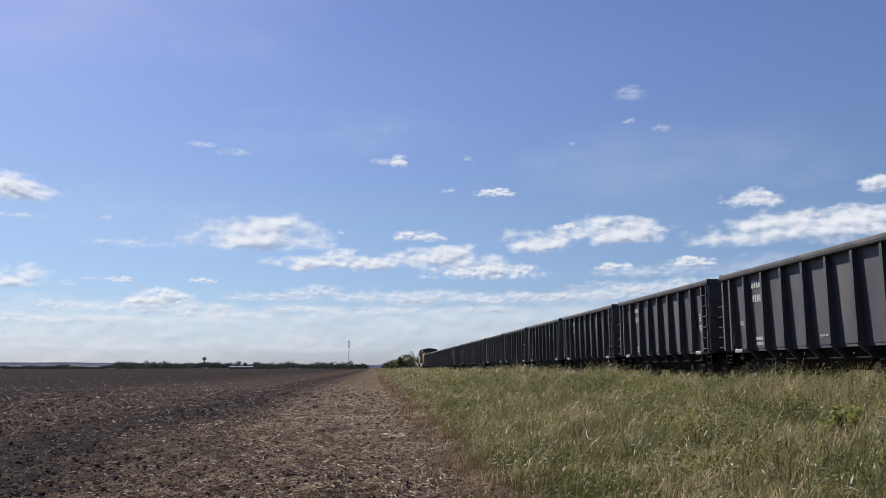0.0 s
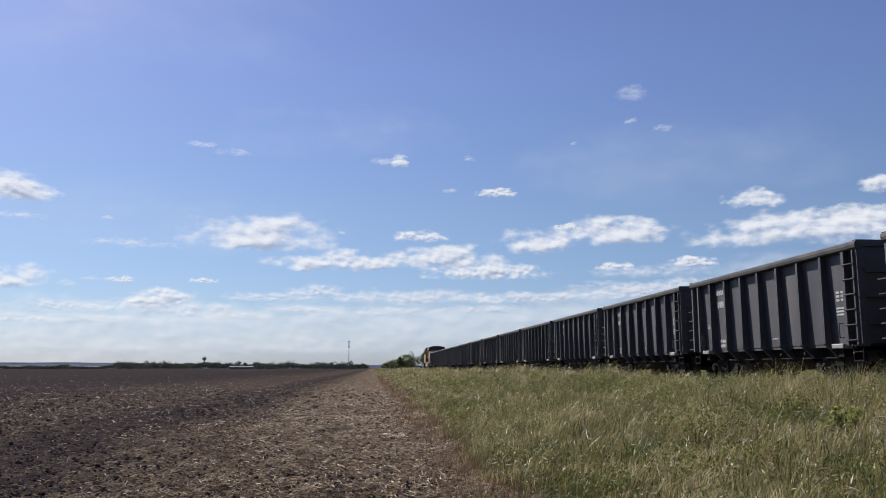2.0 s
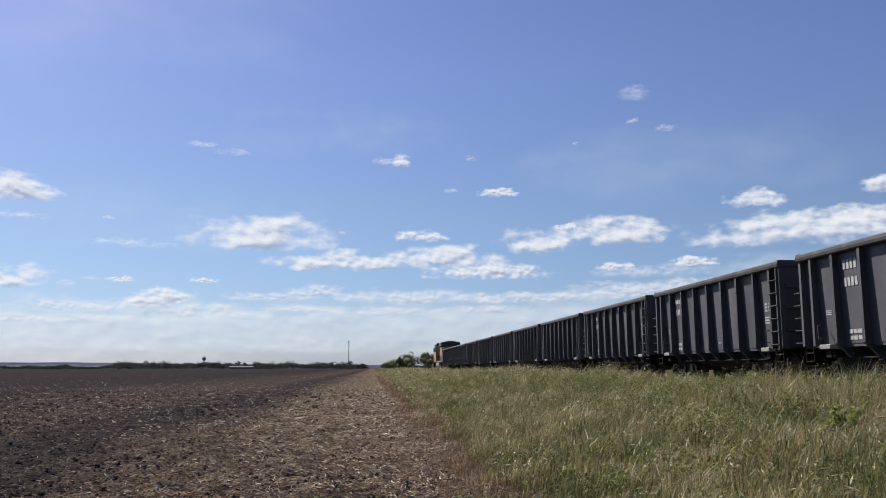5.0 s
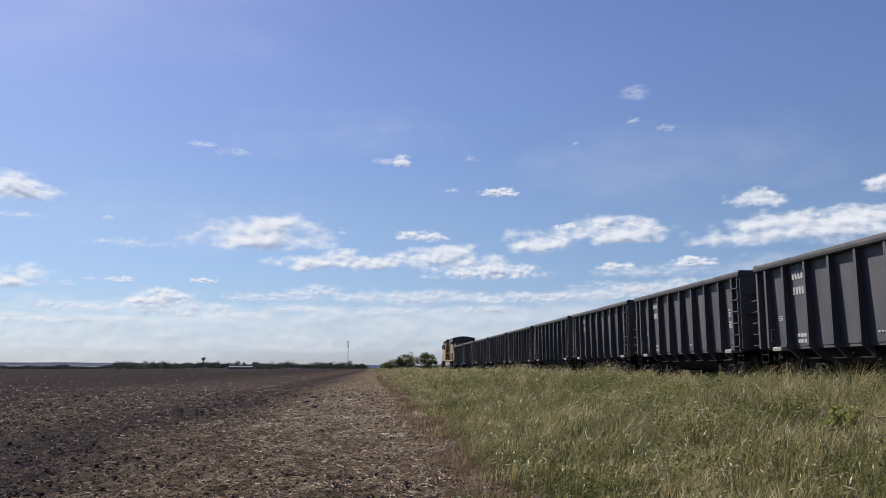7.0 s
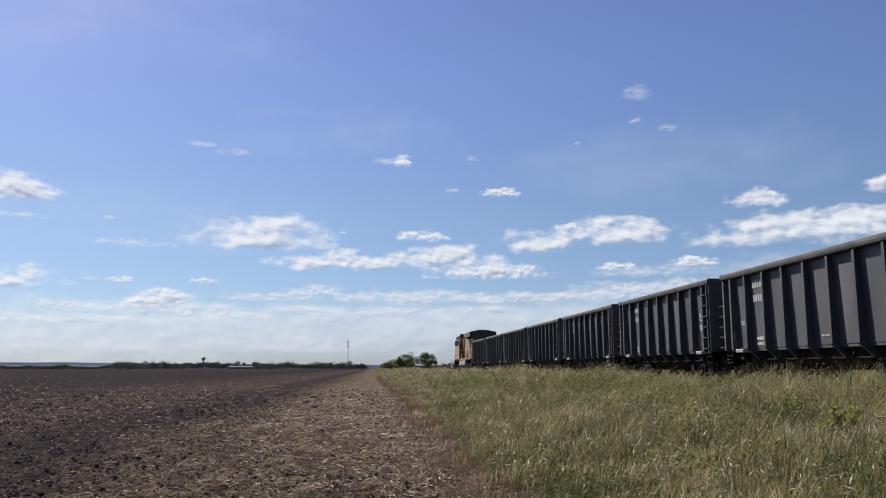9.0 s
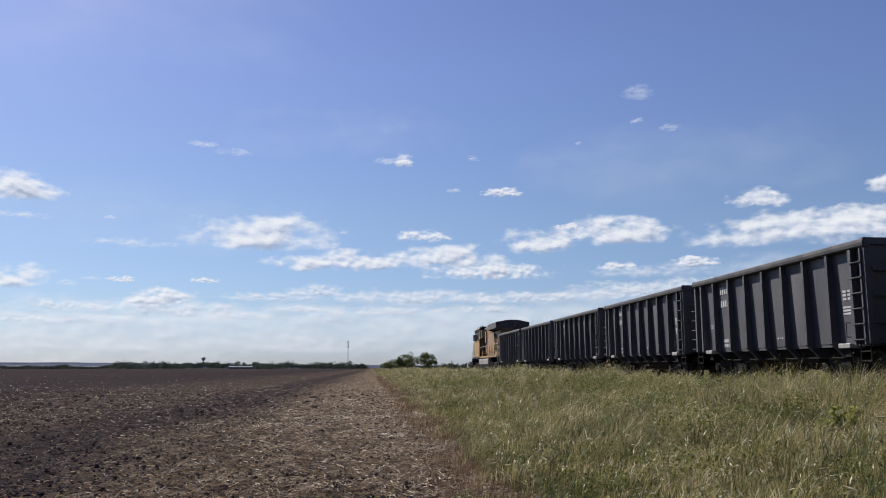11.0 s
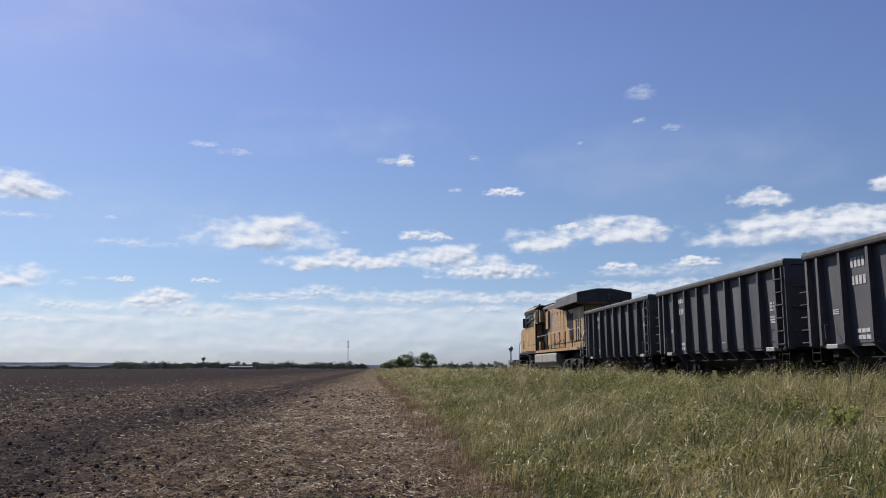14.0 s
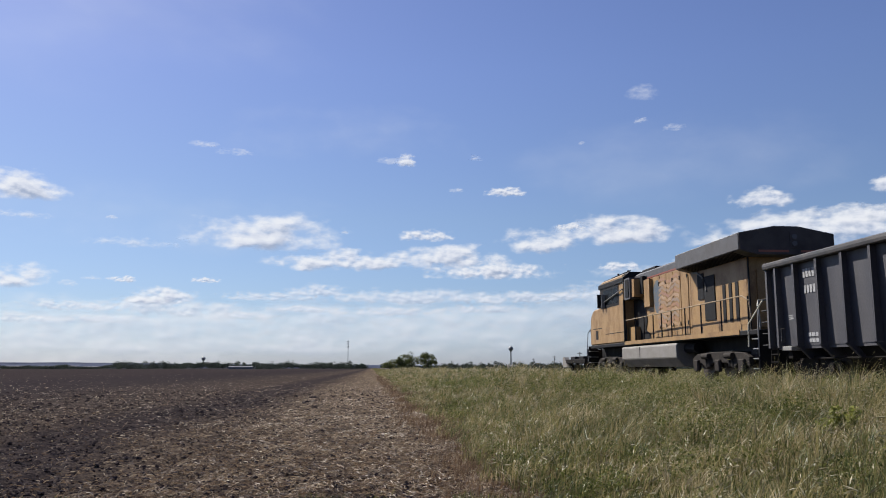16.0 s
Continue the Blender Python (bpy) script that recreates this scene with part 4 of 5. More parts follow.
        for k in range(11):
            bm = bmnew()
            n = 18
            for i in range(n):
                ya, yb = -0.3 - i * 0.13 + 0.02 * k, -0.3 - (i + 1) * 0.13 + 0.02 * k
                wave = lambda q: 4.12 - k * 0.19 + 0.09 * math.sin(q * 0.55) + 0.03 * math.sin(q * 1.7 + k)
                za, zc = wave(i), wave(i + 1)
                prism(bm, [(ya, za), (yb, zc), (yb, zc - 0.12), (ya, za - 0.12)], "x", s * hw - 0.02, s * (hw + 0.032 + 0.0004 * k))
            part("flag_stripe", bm, (M_FLAGRED, M_PINK, M_MAUVE)[k % 3], lo, "bleached wavy flag stripe")
    # rear end: number box lamps, door
    for z in (4.38, 4.6):
        bm = rod(bmnew(), (0.25, -9.14, z), (0.25, -9.22, z), 0.085, 14)
        part("rear_headlight", bm, M_GREY, lo, "unlit round rear headlight")
    part("headlight_plate", box(bmnew(), 0.1, 0.4, -9.19, -9.17, 4.22, 4.76), M_WINGEND, lo)
    # thin plate over the wing's end, darker and browner than its grey sides
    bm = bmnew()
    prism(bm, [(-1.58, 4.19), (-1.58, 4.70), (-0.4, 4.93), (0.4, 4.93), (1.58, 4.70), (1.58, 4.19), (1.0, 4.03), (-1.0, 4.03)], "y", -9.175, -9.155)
    part("wing_end_plate", bm, M_WINGEND, lo, "dark grey-brown end plate")
    for x0, x1 in ((-0.95, 0.05), (0.45, 0.95)):
        part("end_stripe", box(bmnew(), x0, x1, -9.182, -9.17, 4.10, 4.17), M_RED, lo, "faded red stripe")
    part("rear_door", box(bmnew(), -0.75, -0.15, -8.56, -8.5, 1.75, 3.6), M_YELLOW, lo)
    # cab
    bm = bmnew()
    prism(bm, [(3.2, 1.62), (9.1, 1.62), (9.13, 2.3), (9.0, 3.1), (8.5, 3.45), (7.35, 3.5), (7.1, 4.55), (6.8, 4.76), (3.2, 4.8)], "x", -1.5, 1.5)
    part("cab", bevelled(bm, 0.06), M_YELLOW, lo, "faded yellow cab and short nose")
    bm = bmnew()
    prism(bm, [(-1.545, 4.42), (-1.545, 4.62), (-1.2, 4.90), (1.2, 4.90), (1.545, 4.62), (1.545, 4.42)], "y", 3.1, 7.25)
    part("cab_roof", bm, M_BLACK, lo, "sooty black cab roof")
    for s in (-1, 1):
        sx = lambda a, b: (min(s * a, s * b), max(s * a, s * b))
        for y0, y1, z0, z1, m in ((3.9, 7.02, 3.42, 4.56, M_BLACK), (4.1, 4.85, 3.55, 4.3, M_GLASS), (5.0, 6.5, 3.55, 4.3, M_GLASS)):
            part("window_frame" if m is M_BLACK else "side_window", box(bmnew(), *sx(1.48, 1.512 if m is M_BLACK else 1.52), y0, y1, z0, z1), m, lo, "dark glass" if m is M_GLASS else "")
        part("awning_rail", pipe(bmnew(), [(s * 1.5, 6.6, 3.62), (s * 1.58, 6.5, 3.66), (s * 1.58, 3.4, 4.06), (s * 1.5, 3.3, 4.1)], 0.03), M_SILVER, lo)
        bm = box(bmnew(), *sx(1.5, 1.74), 6.75, 6.82, 3.45, 4.15)
        part("mirror", bevelled(bm, 0.012), M_BLACK, lo)
        part("mirror", bevelled(box(bmnew(), *sx(1.52, 1.7), 6.2, 6.26, 3.4, 4.1), 0.012), M_SILVER, lo)
        part("cab_seam", box(bmnew(), *sx(1.49, 1.506), 3.3, 6.2, 2.1, 2.13), M_BLACK, lo)
        part("cab_seam", box(bmnew(), *sx(1.49, 1.506), 6.9, 8.7, 2.44, 2.47), M_BLACK, lo)
        part("cab_vent", box(bmnew(), *sx(1.49, 1.51), 7.6, 8.0, 1.9, 2.35), M_BLACK, lo)
        part("cab_rear_post", box(bmnew(), *sx(1.44, 1.53), 3.14, 3.22, 1.62, 3.6), M_BLACK, lo)
        # walkway handrail
        ys = (3.05, 1.7, 0.55, -0.6, -1.6, -2.7, -4.1, -5.6, -7.3, -9.3)
        bm = bmnew()
        pipe(bm, [(s * 1.46, 3.05, 2.62), (s * 1.46, -8.9, 2.72), (s * 1.46, -9.35, 2.55), (s * 1.46, -9.5, 2.0)], 0.022)
        part("handrail", bm, M_TANRAIL, lo, "worn tan handrail")
        for y in ys:
            part("handrail_post", rod(bmnew(), (s * 1.46, y, 1.6), (s * 1.46, y, 2.68), 0.026), M_BLACK, lo)
        for e, y in ((-1, -9.75), (1, 9.4)):
            for k in range(4):
                part("step", box(bmnew(), *sx(1.05, 1.5), y - 0.2, y + 0.2, 0.42 + 0.3 * k, 0.45 + 0.3 * k), M_SILVER, lo)
            part("step_side", box(bmnew(), *sx(1.0, 1.5), y + e * 0.2 - 0.015, y + e * 0.2 + 0.015, 0.4, 1.6), M_BLACK, lo)
            part("step_handrail", pipe(bmnew(), [(s * 1.5, y + e * 0.22, 0.8), (s * 1.54, y + e * 0.3, 1.3), (s * 1.5, y + e * 0.26, 2.3), (s * 1.4, y + e * 0.1, 2.5), (s * 1.3, y, 1.7)], 0.022), M_SILVER, lo)
        # fuel tank and its cap
        bm = bmnew()
        prism(bm, [(s * 0.05, 1.42), (s * 1.44, 1.42), (s * 1.5, 1.34), (s * 1.5, 0.85), (s * 1.2, 0.5), (s * 0.05, 0.5)], "y", -3.2, 3.7)
        part("fuel_tank", bevelled(bm, 0.03), M_TANK, lo, "pale grey fuel tank")
        part("tank_seam", box(bmnew(), *sx(1.49, 1.508), 1.1, 1.16, 0.9, 1.36), M_BLACK, lo)
        part("air_tank", rod(bmnew(), (s * 1.05, -4.3, 1.2), (s * 1.05, -3.3, 1.2), 0.2, 14), M_BLACK, lo)
    part("sloping_handrail", pipe(bmnew(), [(-1.5, -9.3, 1.1), (-1.5, -9.35, 1.8), (-1.5, -10.35, 2.45)], 0.024), M_PALE, lo, "pale sloping handrail")
    part("rear_platform_rail", pipe(bmnew(), [(-1.4, -9.9, 1.6), (-1.4, -9.9, 2.5), (-0.4, -9.9, 2.5), (-0.4, -9.9, 1.6)], 0.02), M_SILVER, lo)
    part("rear_platform_rail", pipe(bmnew(), [(1.4, -9.9, 1.6), (1.4, -9.9, 2.5), (0.4, -9.9, 2.5), (0.4, -9.9, 1.6)], 0.02), M_SILVER, lo)
    for e in (-1, 1):
        part("coupler", box(bmnew(), -0.11, 0.11, min(e * 9.9, e * 10.5), max(e * 9.9, e * 10.5), 0.72, 0.98), M_BLACK, lo)
        bm = bmnew()
        prism(bm, [(-1.5, 0.25), (1.5, 0.25), (1.5, 1.46), (-1.5, 1.46)], "y", e * 9.95 - 0.03, e * 9.95 + 0.03)
        part("pilot_plate", bm, M_BLACK, lo)
    # roof gear: fan housings, exhaust, horn, antenna dome
    for y in (-5.0, -7.4):
        part("radiator_fan", rod(bmnew(), (0, y, 4.93), (0, y, 4.99), 0.4, 20), M_BLACK, lo)
    part("exhaust_stack", bevelled(box(bmnew(), -0.35, 0.35, -1.3, -0.5, 4.76, 4.92), 0.03), M_BLACK, lo)
    part("roof_hatch", bevelled(box(bmnew(), -0.85, 0.85, 0.6, 2.4, 4.74, 4.88), 0.03), M_BLACK, lo)
    for k in (-0.12, 0, 0.12):
        part("horn", rod(bmnew(), (0.3 + k, 4.2, 4.96), (0.3 + k, 4.75, 5.0), 0.03, 8, 0.08), M_SILVER, lo)
    for x, y in ((-1.1, 3.6), (-1.0, 4.4), (-1.15, 5.0), (-0.9, 5.9), (0.8, 4.8)):
        part("roof_bracket", rod(bmnew(), (x, y, 4.8), (x, y, 5.02), 0.05, 6), M_BLACK, lo)
    part("roof_pipe", pipe(bmnew(), [(-1.1, 3.3, 4.97), (-1.1, 6.3, 4.93)], 0.03), M_BLACK, lo)
    part("antenna_dome", rod(bmnew(), (-0.4, 5.4, 4.86), (-0.4, 5.4, 5.0), 0.16, 12, 0.05), M_SILVER, lo)
    part("air_conditioner", bevelled(box(bmnew(), -0.6, 0.6, 5.8, 6.7, 4.84, 4.99), 0.03), M_GREY, lo)
    # three-axle trucks
    for yc in (-6.45, 6.35):
        truck = part("truck", box(bmnew(), -1.1, 1.1, -1.2, 1.2, 0.66, 0.95), M_TRUCK, lo, "grimy three-axle truck")
        truck.location = (0, yc, 0)
        for s in (-1, 1):
            bm = bmnew()
            prism(bm, [(-2.3, 0.5), (-2.3, 0.8), (-1.9, 0.95), (-0.7, 1.0), (0.7, 1.0), (1.9, 0.95), (2.3, 0.8), (2.3, 0.5),
                       (1.5, 0.62), (1.1, 0.42), (0.6, 0.62), (-0.6, 0.62), (-1.1, 0.42), (-1.5, 0.62)], "x", s * 1.16 - 0.08, s * 1.16 + 0.08)
            ob = part("truck_side_frame", bevelled(bm, 0.02), M_TRUCK, truck, "grimy grey truck frame")
            for a in (-1.85, 0, 1.85):
                ob = part("axle_box", bevelled(box(bmnew(), min(s * 1.2, s * 1.34), max(s * 1.2, s * 1.34), a - 0.2, a + 0.2, 0.32, 0.74), 0.04), M_TRUCK, truck)
            for a in (-0.95, 0.95):
                bm = rod(bmnew(), (s * 1.3, a - 0.28, 0.86), (s * 1.3, a + 0.28, 0.86), 0.1, 10)
                ob = part("brake_cylinder", bm, M_TRUCK, truck)
                bm = bmnew()
                for q in (-0.12, 0.12):
                    rod(bm, (s * 1.2, a + q, 0.5), (s * 1.2, a + q, 0.8), 0.08, 8)
                ob = part("spring_nest", bm, M_BLACK, truck)
        for a in (-1.85, 0, 1.85):
            bm = rod(bmnew(), (-1.0, 0, 0), (1.0, 0, 0), 0.1, 10)
            for s in (-1, 1):
                rod(bm, (s * 0.685, 0, 0), (s * 0.83, 0, 0), 0.53, 22)
                rod(bm, (s * 0.66, 0, 0), (s * 0.69, 0, 0), 0.56, 22)
                for k in range(3):
                    t = k * 2.094
                    rod(bm, (s * 0.82, 0.34 * math.cos(t), 0.34 * math.sin(t)), (s * 0.845, 0.34 * math.cos(t), 0.34 * math.sin(t)), 0.07, 6)
            ob = part("wheelset", bm, M_STEEL, truck, "worn steel wheels on an axle")
            ob.location = (0, a, 0.53)
    return lo


M_TANRAIL = worn("worn_tan_rail_paint", (0.27, 0.20, 0.12), (0.12, 0.09, 0.07), 0.5, scale=6)
M_PALE = worn("pale_rail_paint", (0.5, 0.48, 0.4), (0.3, 0.27, 0.2), 0.5, scale=8)
M_TANK = worn("dusty_tank_paint", (0.192, 0.180, 0.168), (0.112, 0.096, 0.080), 0.7, scale=2.5, stretch=(0.800, 0.400, 0.800))
M_FLAGRED = worn("bleached_red_paint", (0.27, 0.145, 0.098), (0.320, 0.192, 0.080), 0.5, scale=2.5, amount=1.0)
M_MAUVE = worn("bleached_blue_paint", (0.23, 0.178, 0.145), (0.310, 0.192, 0.090), 0.5, scale=2.5, amount=1.0)
add_vehicle(make_loco(), LOCO_Y)


def make_flat():
    """A short low wagon coupled to the cab end of the locomotive."""
    w = thing("flat_wagon", "low dark flat wagon with a pale sloping end plate", "railcar")
    part("deck", bevelled(box(bmnew(), -1.35, 1.35, -2.6, 2.6, 0.72, 0.95), 0.02), M_CARDARK, w)
    for y in (-1.7, 0.2):
        part("crate", bevelled(box(bmnew(), -1.2, 0.6, y, y + 1.1, 0.95, 1.12), 0.02), M_BLACK, w)
    bm = bmnew()
    prism(bm, [(1.4, 0.5), (2.2, 1.1), (2.6, 1.1), (2.6, 0.5)], "x", -1.38, -1.1)
    part("end_plate", bm, M_TANK, w, "pale sloping end plate")
    part("coupler", box(bmnew(), -0.1, 0.1, -3.2, -2.6, 0.7, 0.92), M_CARDARK, w)
    for y in (-1.6, 1.6):
        bm = rod(bmnew(), (-0.95, 0, 0), (0.95, 0, 0), 0.08, 8)
        for s in (-1, 1):
            rod(bm, (s * 0.685, 0, 0), (s * 0.82, 0, 0), 0.4, 18)
            rod(bm, (s * 0.66, 0, 0), (s * 0.69, 0, 0), 0.43, 18)
        ob = part("wheelset", bm, M_STEEL, w, "small worn steel wheels")
        ob.location = (0, y, 0.4)
        for s in (-1, 1):
            part("axle_guard", box(bmnew(), min(s * 0.98, s * 1.1), max(s * 0.98, s * 1.1), y - 0.2, y + 0.2, 0.3, 0.74), M_CARDARK, w)
    return w


add_vehicle(make_flat(), LOCO_Y + 13.6)
# ---- litter on the field, clods, verge plants ----
def make_litter():
    n = 240000
    y = 7.0 * (220 / 7.0) ** (rng.uniform(0, 1, n) ** 1.1)
    x = edge_at(y) + 0.35 - rng.uniform(0, 1, n) ** 1.15 * (4 + y * 0.62)
    strips = np.interp(x + 2.4 * fbm(x * 0.25, y * 0.14, 4, 43), *zip(*STRIPS))
    keep = rng.uniform(0, 1, n) < np.clip(strips * 0.85 - 0.1 + 0.5 * fbm(x * 0.8, y * 0.5, 3, 41) * np.clip(strips * 2, 0.35, 1), 0.10, 1) * np.clip(1.4 - y / 70, 0.12, 1)
    x, y = x[keep], y[keep]
    n = len(x)
    a, ln = rng.uniform(0, 6.28, n), rng.uniform(0.03, 0.13, n) * np.clip(y / 30, 1, 3)
    w = rng.uniform(0.002, 0.005, n) * np.clip(y / 16, 1, 4)
    ca, sa = np.cos(a) * ln, np.sin(a) * ln
    z = ground_z(x, y) + rng.uniform(0.004, 0.03, n)
    up = rng.normal(0, 0.3, n) * ln
    v = np.empty((n, 6, 3))
    for k, (s, q) in enumerate(((-1, 1), (-1, -1), (0, -1), (0, 1), (1, -1), (1, 1))):
        v[:, k, 0] = x + ca * s * 0.5 - sa / ln * w * q
        v[:, k, 1] = y + sa * s * 0.5 + ca / ln * w * q
        v[:, k, 2] = z + up * s * 0.5 + (0.012 if s == 0 else 0) + 0.004 * q
    b = (np.arange(n) * 6)[:, None]
    f = np.concatenate([b + np.array([[0, 1, 2, 3]]), b + np.array([[3, 2, 4, 5]])])
    sheet("straw_litter", v.reshape(-1, 3), f, M_STRAW, "stuff", "bleached straw and stubble strewn over the field", "straw")


M_CLOD = worn("dark_clay_clod", (0.027, 0.023, 0.027), (0.060, 0.049, 0.046), 0.95, scale=8, bump=0.6)
M_CLOD.node_tree.nodes["Principled BSDF"].inputs["Specular IOR Level"].default_value = 0.0


def make_clods():
    n = 22000
    y = 7.0 * (60 / 7.0) ** rng.uniform(0, 1, n)
    x = edge_at(y) - 0.05 - rng.uniform(0, 1, n) * (4 + y * 0.62)
    r = rng.gamma(2.0, 0.0065, n) * np.clip(y / 20, 1, 2) + 0.008
    d = np.array([(1, 0, 0), (-1, 0, 0), (0, 1, 0), (0, -1, 0), (0, 0, 1), (0, 0, -1), (.7, .7, .5), (-.7, .6, .5), (.6, -.7, .5), (-.6, -.7, .4)])
    tri = np.array([(0, 6, 4), (6, 2, 4), (2, 7, 4), (7, 1, 4), (1, 9, 4), (9, 3, 4), (3, 8, 4), (8, 0, 4), (0, 2, 6), (2, 1, 7), (1, 3, 9), (3, 0, 8)])
    v = d[None] * rng.uniform(0.65, 1.3, (n, 10, 1)) * r[:, None, None]
    v[..., 2] *= 0.7
    v += np.stack([x, y, ground_z(x, y) + r * 0.15], 1)[:, None]
    f = (np.arange(n) * 10)[:, None, None] + tri[None]
    sheet("soil_clods", v.reshape(-1, 3), f.reshape(-1, 3), M_CLOD, "stuff", "dark clay clods thrown up by the plough", "clods")


make_litter()
make_clods()


# ---- plants on the bank and the field's edge ----
M_WEED = leafy("pale_green_weed_leaves", [(0.05, (0.036, 0.048, 0.011)), (0.4, (0.088, 0.102, 0.026)), (0.7, (0.160, 0.160, 0.052)), (0.95, (0.27, 0.25, 0.12))], 0.45, 0.4)
M_DRY = leafy("reddish_dead_grass", [(0.05, (0.060, 0.034, 0.020)), (0.5, (0.140, 0.088, 0.052)), (0.9, (0.270, 0.200, 0.125))], 0.6, 0.35)


def make_weeds():
    """Leafy clumps among the grass."""
    n = 6500
    y = 6.0 * (75 / 6.0) ** (rng.uniform(0, 1, n) ** 1.1)
    x = edge_at(y) + 0.5 + 8.3 * rng.uniform(0, 1, n) ** 0.8
    keep = fbm(x * 0.55, y * 0.4, 3, 91) > -0.12 + np.clip(y / 130, 0, 0.5)
    x, y = x[keep], y[keep]
    n = len(x)
    far = np.clip(y / 20, 1, 4)
    r = rng.uniform(0.08, 0.26, n) * np.sqrt(far)
    tall = np.clip(0.24 + 0.05 * (x - 2), 0.25, 0.7)
    c = np.stack([x, y, ground_z(x, y) + tall * rng.uniform(0.5, 1.0, n)], 1)
    v, f = leaf_cloud(c, r[:, None], 42, 1.0)
    mid = v.reshape(-1, 4, 3).mean(1, keepdims=True)
    size = (0.02 * far).repeat(42)[:, None, None]
    v = (mid + (v.reshape(-1, 4, 3) - mid) * size).reshape(-1, 3)
    sheet("bank_weeds", v, f, M_WEED, "stuff", "pale green leafy weeds among the bank grass", "weeds")


def make_verge():
    """Short dead growth where the field meets the bank, and green sprouts near by."""
    n = 30000
    y = 7.0 * (160 / 7.0) ** rng.uniform(0, 1, n)
    x = edge_at(y) + rng.normal(0.3, 0.42, n)
    keep = fbm(x * 1.3, y * 0.7, 3, 71) + rng.normal(0, 0.25, n) > 0.05
    x, y = x[keep], y[keep]
    n = len(x)
    v, f = blades(x, y, ground_z(x, y) - 0.01, rng.uniform(0.05, 0.3, n), rng.uniform(0.005, 0.011, n) * np.clip(y / 16, 1, 6),
                  rng.uniform(0.3, 1.2, n), rng.normal(0.3, 1.2, n))
    sheet("dead_verge_grass", v, f, M_DRY, "stuff", "reddish dead grass along the field edge", "grass")
    n = 9000
    y, x = rng.normal(9.75, 0.28, n), rng.uniform(-4.2, 1.6, n)
    keep = fbm(x * 1.6, y * 1.2, 3, 77) > -0.1
    x, y = x[keep], y[keep]
    n = len(x)
    v, f = blades(x, y, ground_z(x, y) - 0.01, rng.uniform(0.04, 0.13, n), rng.uniform(0.004, 0.009, n), rng.uniform(0.2, 0.9, n), rng.uniform(0, 6.28, n))
    sheet("field_sprouts", v, f, M_WEED, "stuff", "short green sprouts on the headland", "grass")


make_weeds()
make_verge()

TUFTS = []   # (tuft, its place, phase)


def make_tufts():
    """Tall tufts on the crest of the bank that nod in the wind."""
    kinds = []
    for k in range(5):
        n = 110
        r, a = rng.uniform(0, 0.16, n), rng.uniform(0, 6.28, n)
        v, f = blades(r * np.cos(a), r * np.sin(a), np.zeros(n), rng.uniform(0.4, 0.85, n), rng.uniform(0.005, 0.011, n), rng.uniform(0.25, 1.1, n), 0.2 + rng.normal(0, 0.7, n))
        ob = sheet("grass_tuft", v, f, M_GRASS, "", "tall dry grass tuft nodding in the wind", "grass tuft")
        tagged(ob, group="tufts on the bank crest")
        kinds.append(ob)
    for k in range(120):
        y = 11 + 62 * (k / 119) ** 1.6
        x = random.uniform(7.2, 9.7)
        ob = kinds[k] if k < 5 else copy_thing(kinds[k % 5], pose(0, 0, 0))
        z = float(ground_z(np.array([x]), np.array([y]))[0]) - 0.03
        ob.location = (x, y, z)
        if k in (6, 11, 13, 17, 21):      # the tallest stand together at the near end
            ob.scale = (1.1, 1.1, 1.25)
            x, y = 7.7 + 0.06 * (k % 7), 12.0 + 0.12 * (k % 5)
            ob.location = (x, y, z)
        TUFTS.append((ob, (x, y, z), random.uniform(-35, 35), random.uniform(0, 6.28)))
make_tufts()


M_BRIGHT = leafy("yellow_green_leaves", [(0.05, (0.12, 0.135, 0.03)), (0.5, (0.21, 0.22, 0.055)), (0.95, (0.34, 0.33, 0.13))], 0.6, 0.45)


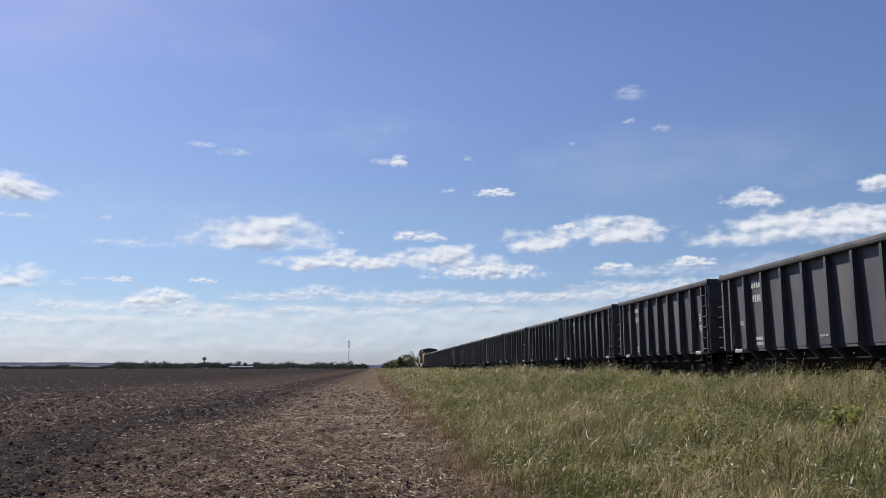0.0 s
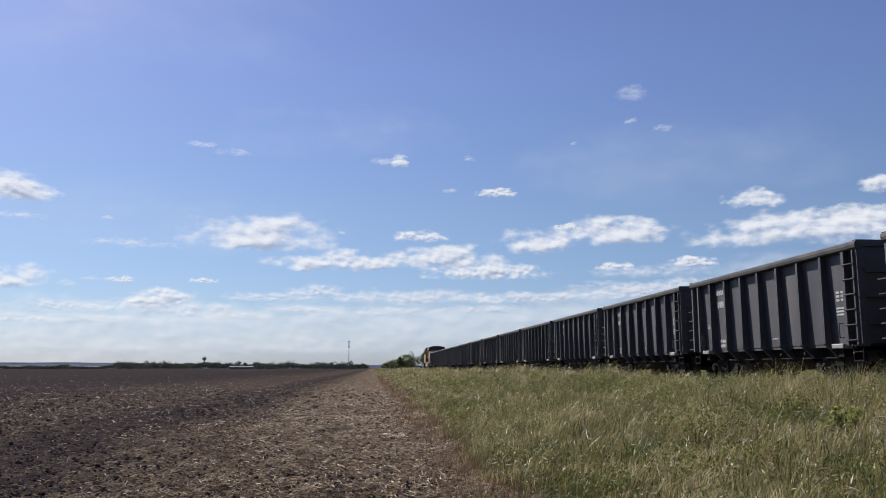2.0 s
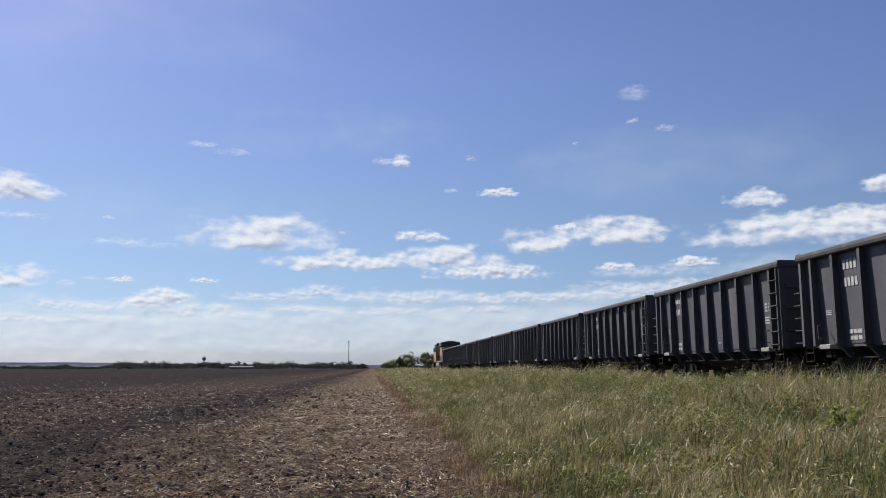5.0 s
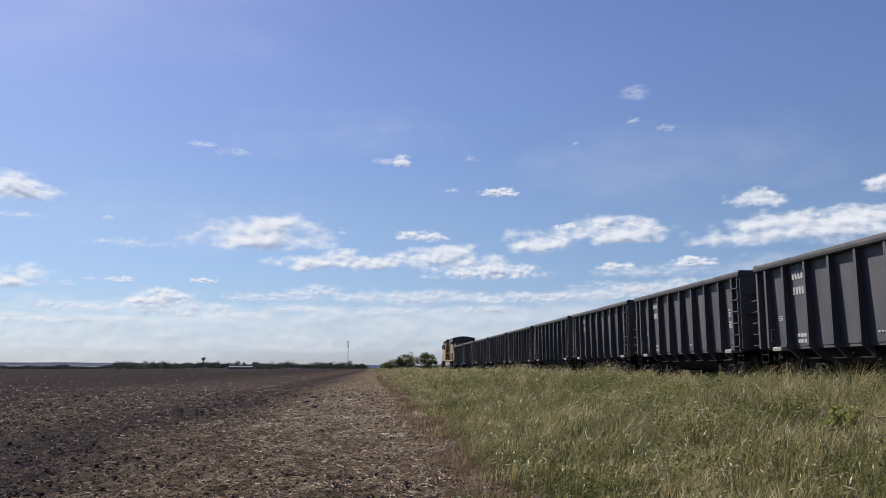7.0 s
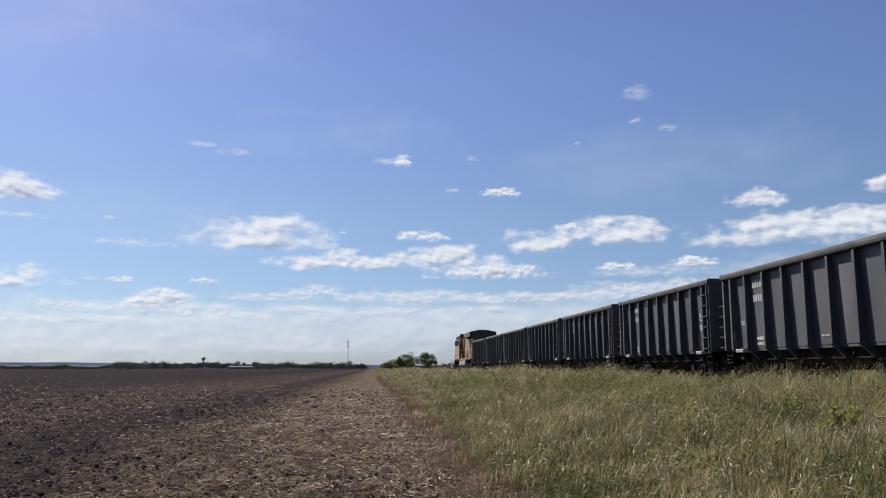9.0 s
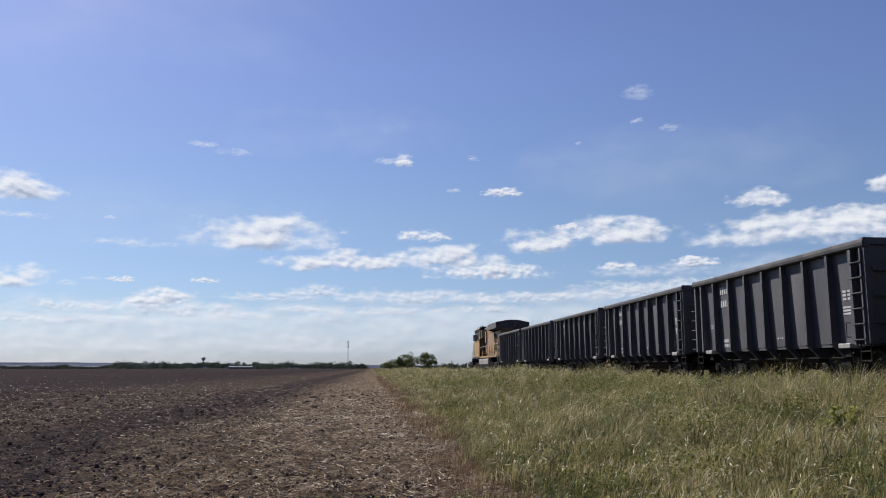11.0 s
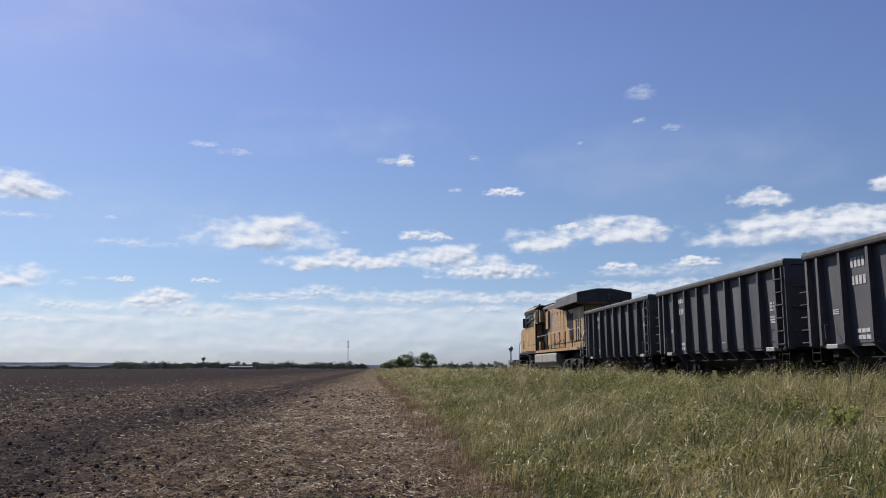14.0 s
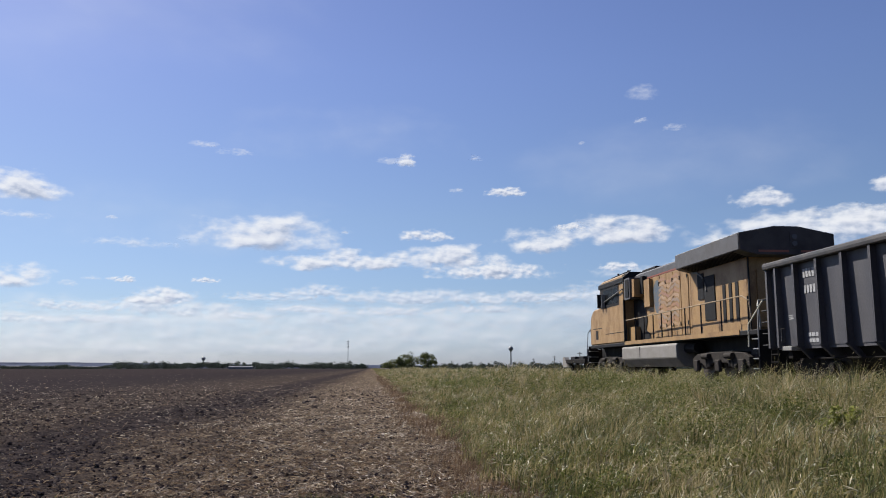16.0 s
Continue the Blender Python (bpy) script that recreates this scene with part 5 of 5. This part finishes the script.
def make_bush():
    """A bright yellow-green weed plant and a stand of tall weeds near the camera's end of the bank."""
    for x, y, h, w, lab in ((5.85, 9.95, 0.55, 0.42, "bright yellow-green leafy weed on the bank"),):
        z = float(ground_z(np.array([x]), np.array([y]))[0])
        ob = thing("weed_plant", lab, "weed", "weeds on the bank")
        ob.location = (x, y, z - 0.02)
        bm = bmnew()
        c = []
        for k in range(7):
            a, q = random.uniform(0, 6.28), random.uniform(0.5, 1.0)
            tip = (math.cos(a) * w * 0.45, math.sin(a) * w * 0.45, h * q)
            rod(bm, (0, 0, 0), tip, 0.008, 5, 0.003)
            for j in (0.45, 0.7, 0.92):
                c.append([t * j for t in tip])
        part("stem", bm, M_GRASS, ob)
        v, f = leaf_cloud(np.array(c), np.full((len(c), 1), w * 0.24), 60, 0.035)
        leaf = sheet("leaves", v, f, M_BRIGHT, "")
        leaf.parent = ob
make_bush()

def still_to_roll(t):
    """Metres that the train has yet to roll at t seconds."""
    u = 16.0 - t
    late = min(1.0, max(0.0, (t - 11.5) / 2.8))
    return 10.345 * u - 0.0063 * u * u - 0.33 * (1 - late * late * (3 - 2 * late))


def motions():
    """The train rolls towards the camera and past it; its wheels turn with it."""
    times = [k * 1.0 for k in range(17)]
    for ob, y in TRAIN:
        walk(ob, [(t, pose(TRACK_X, y + still_to_roll(t), RAIL_Z)) for t in times])
    steps = [k / 30 for k in range(481)]
    for ob, place in WHEELS:
        walk(ob, [(t, Matrix.Translation(place) @ Matrix.Rotation(still_to_roll(t) / -place.z, 4, "X")) for t in steps])
    for ob, at, turn, phase in TUFTS:
        walk(ob, [(k * 0.4, pose(*at, 0, 0, 0) @ pose(0, 0, 0, 3 * math.sin(k * 1.1 + phase), 6 + 6 * math.sin(k * 0.83 + phase * 1.7) + 3 * math.sin(k * 1.9 + phase), turn))
                  for k in range(41)])
    for ob, p0, p1, turn in CLOUDS:
        walk(ob, [(t, pose(*p0.lerp(p1, t / 16.0), 0, 0, turn)) for t in (0.0, 8.0, 16.0)])


motions()
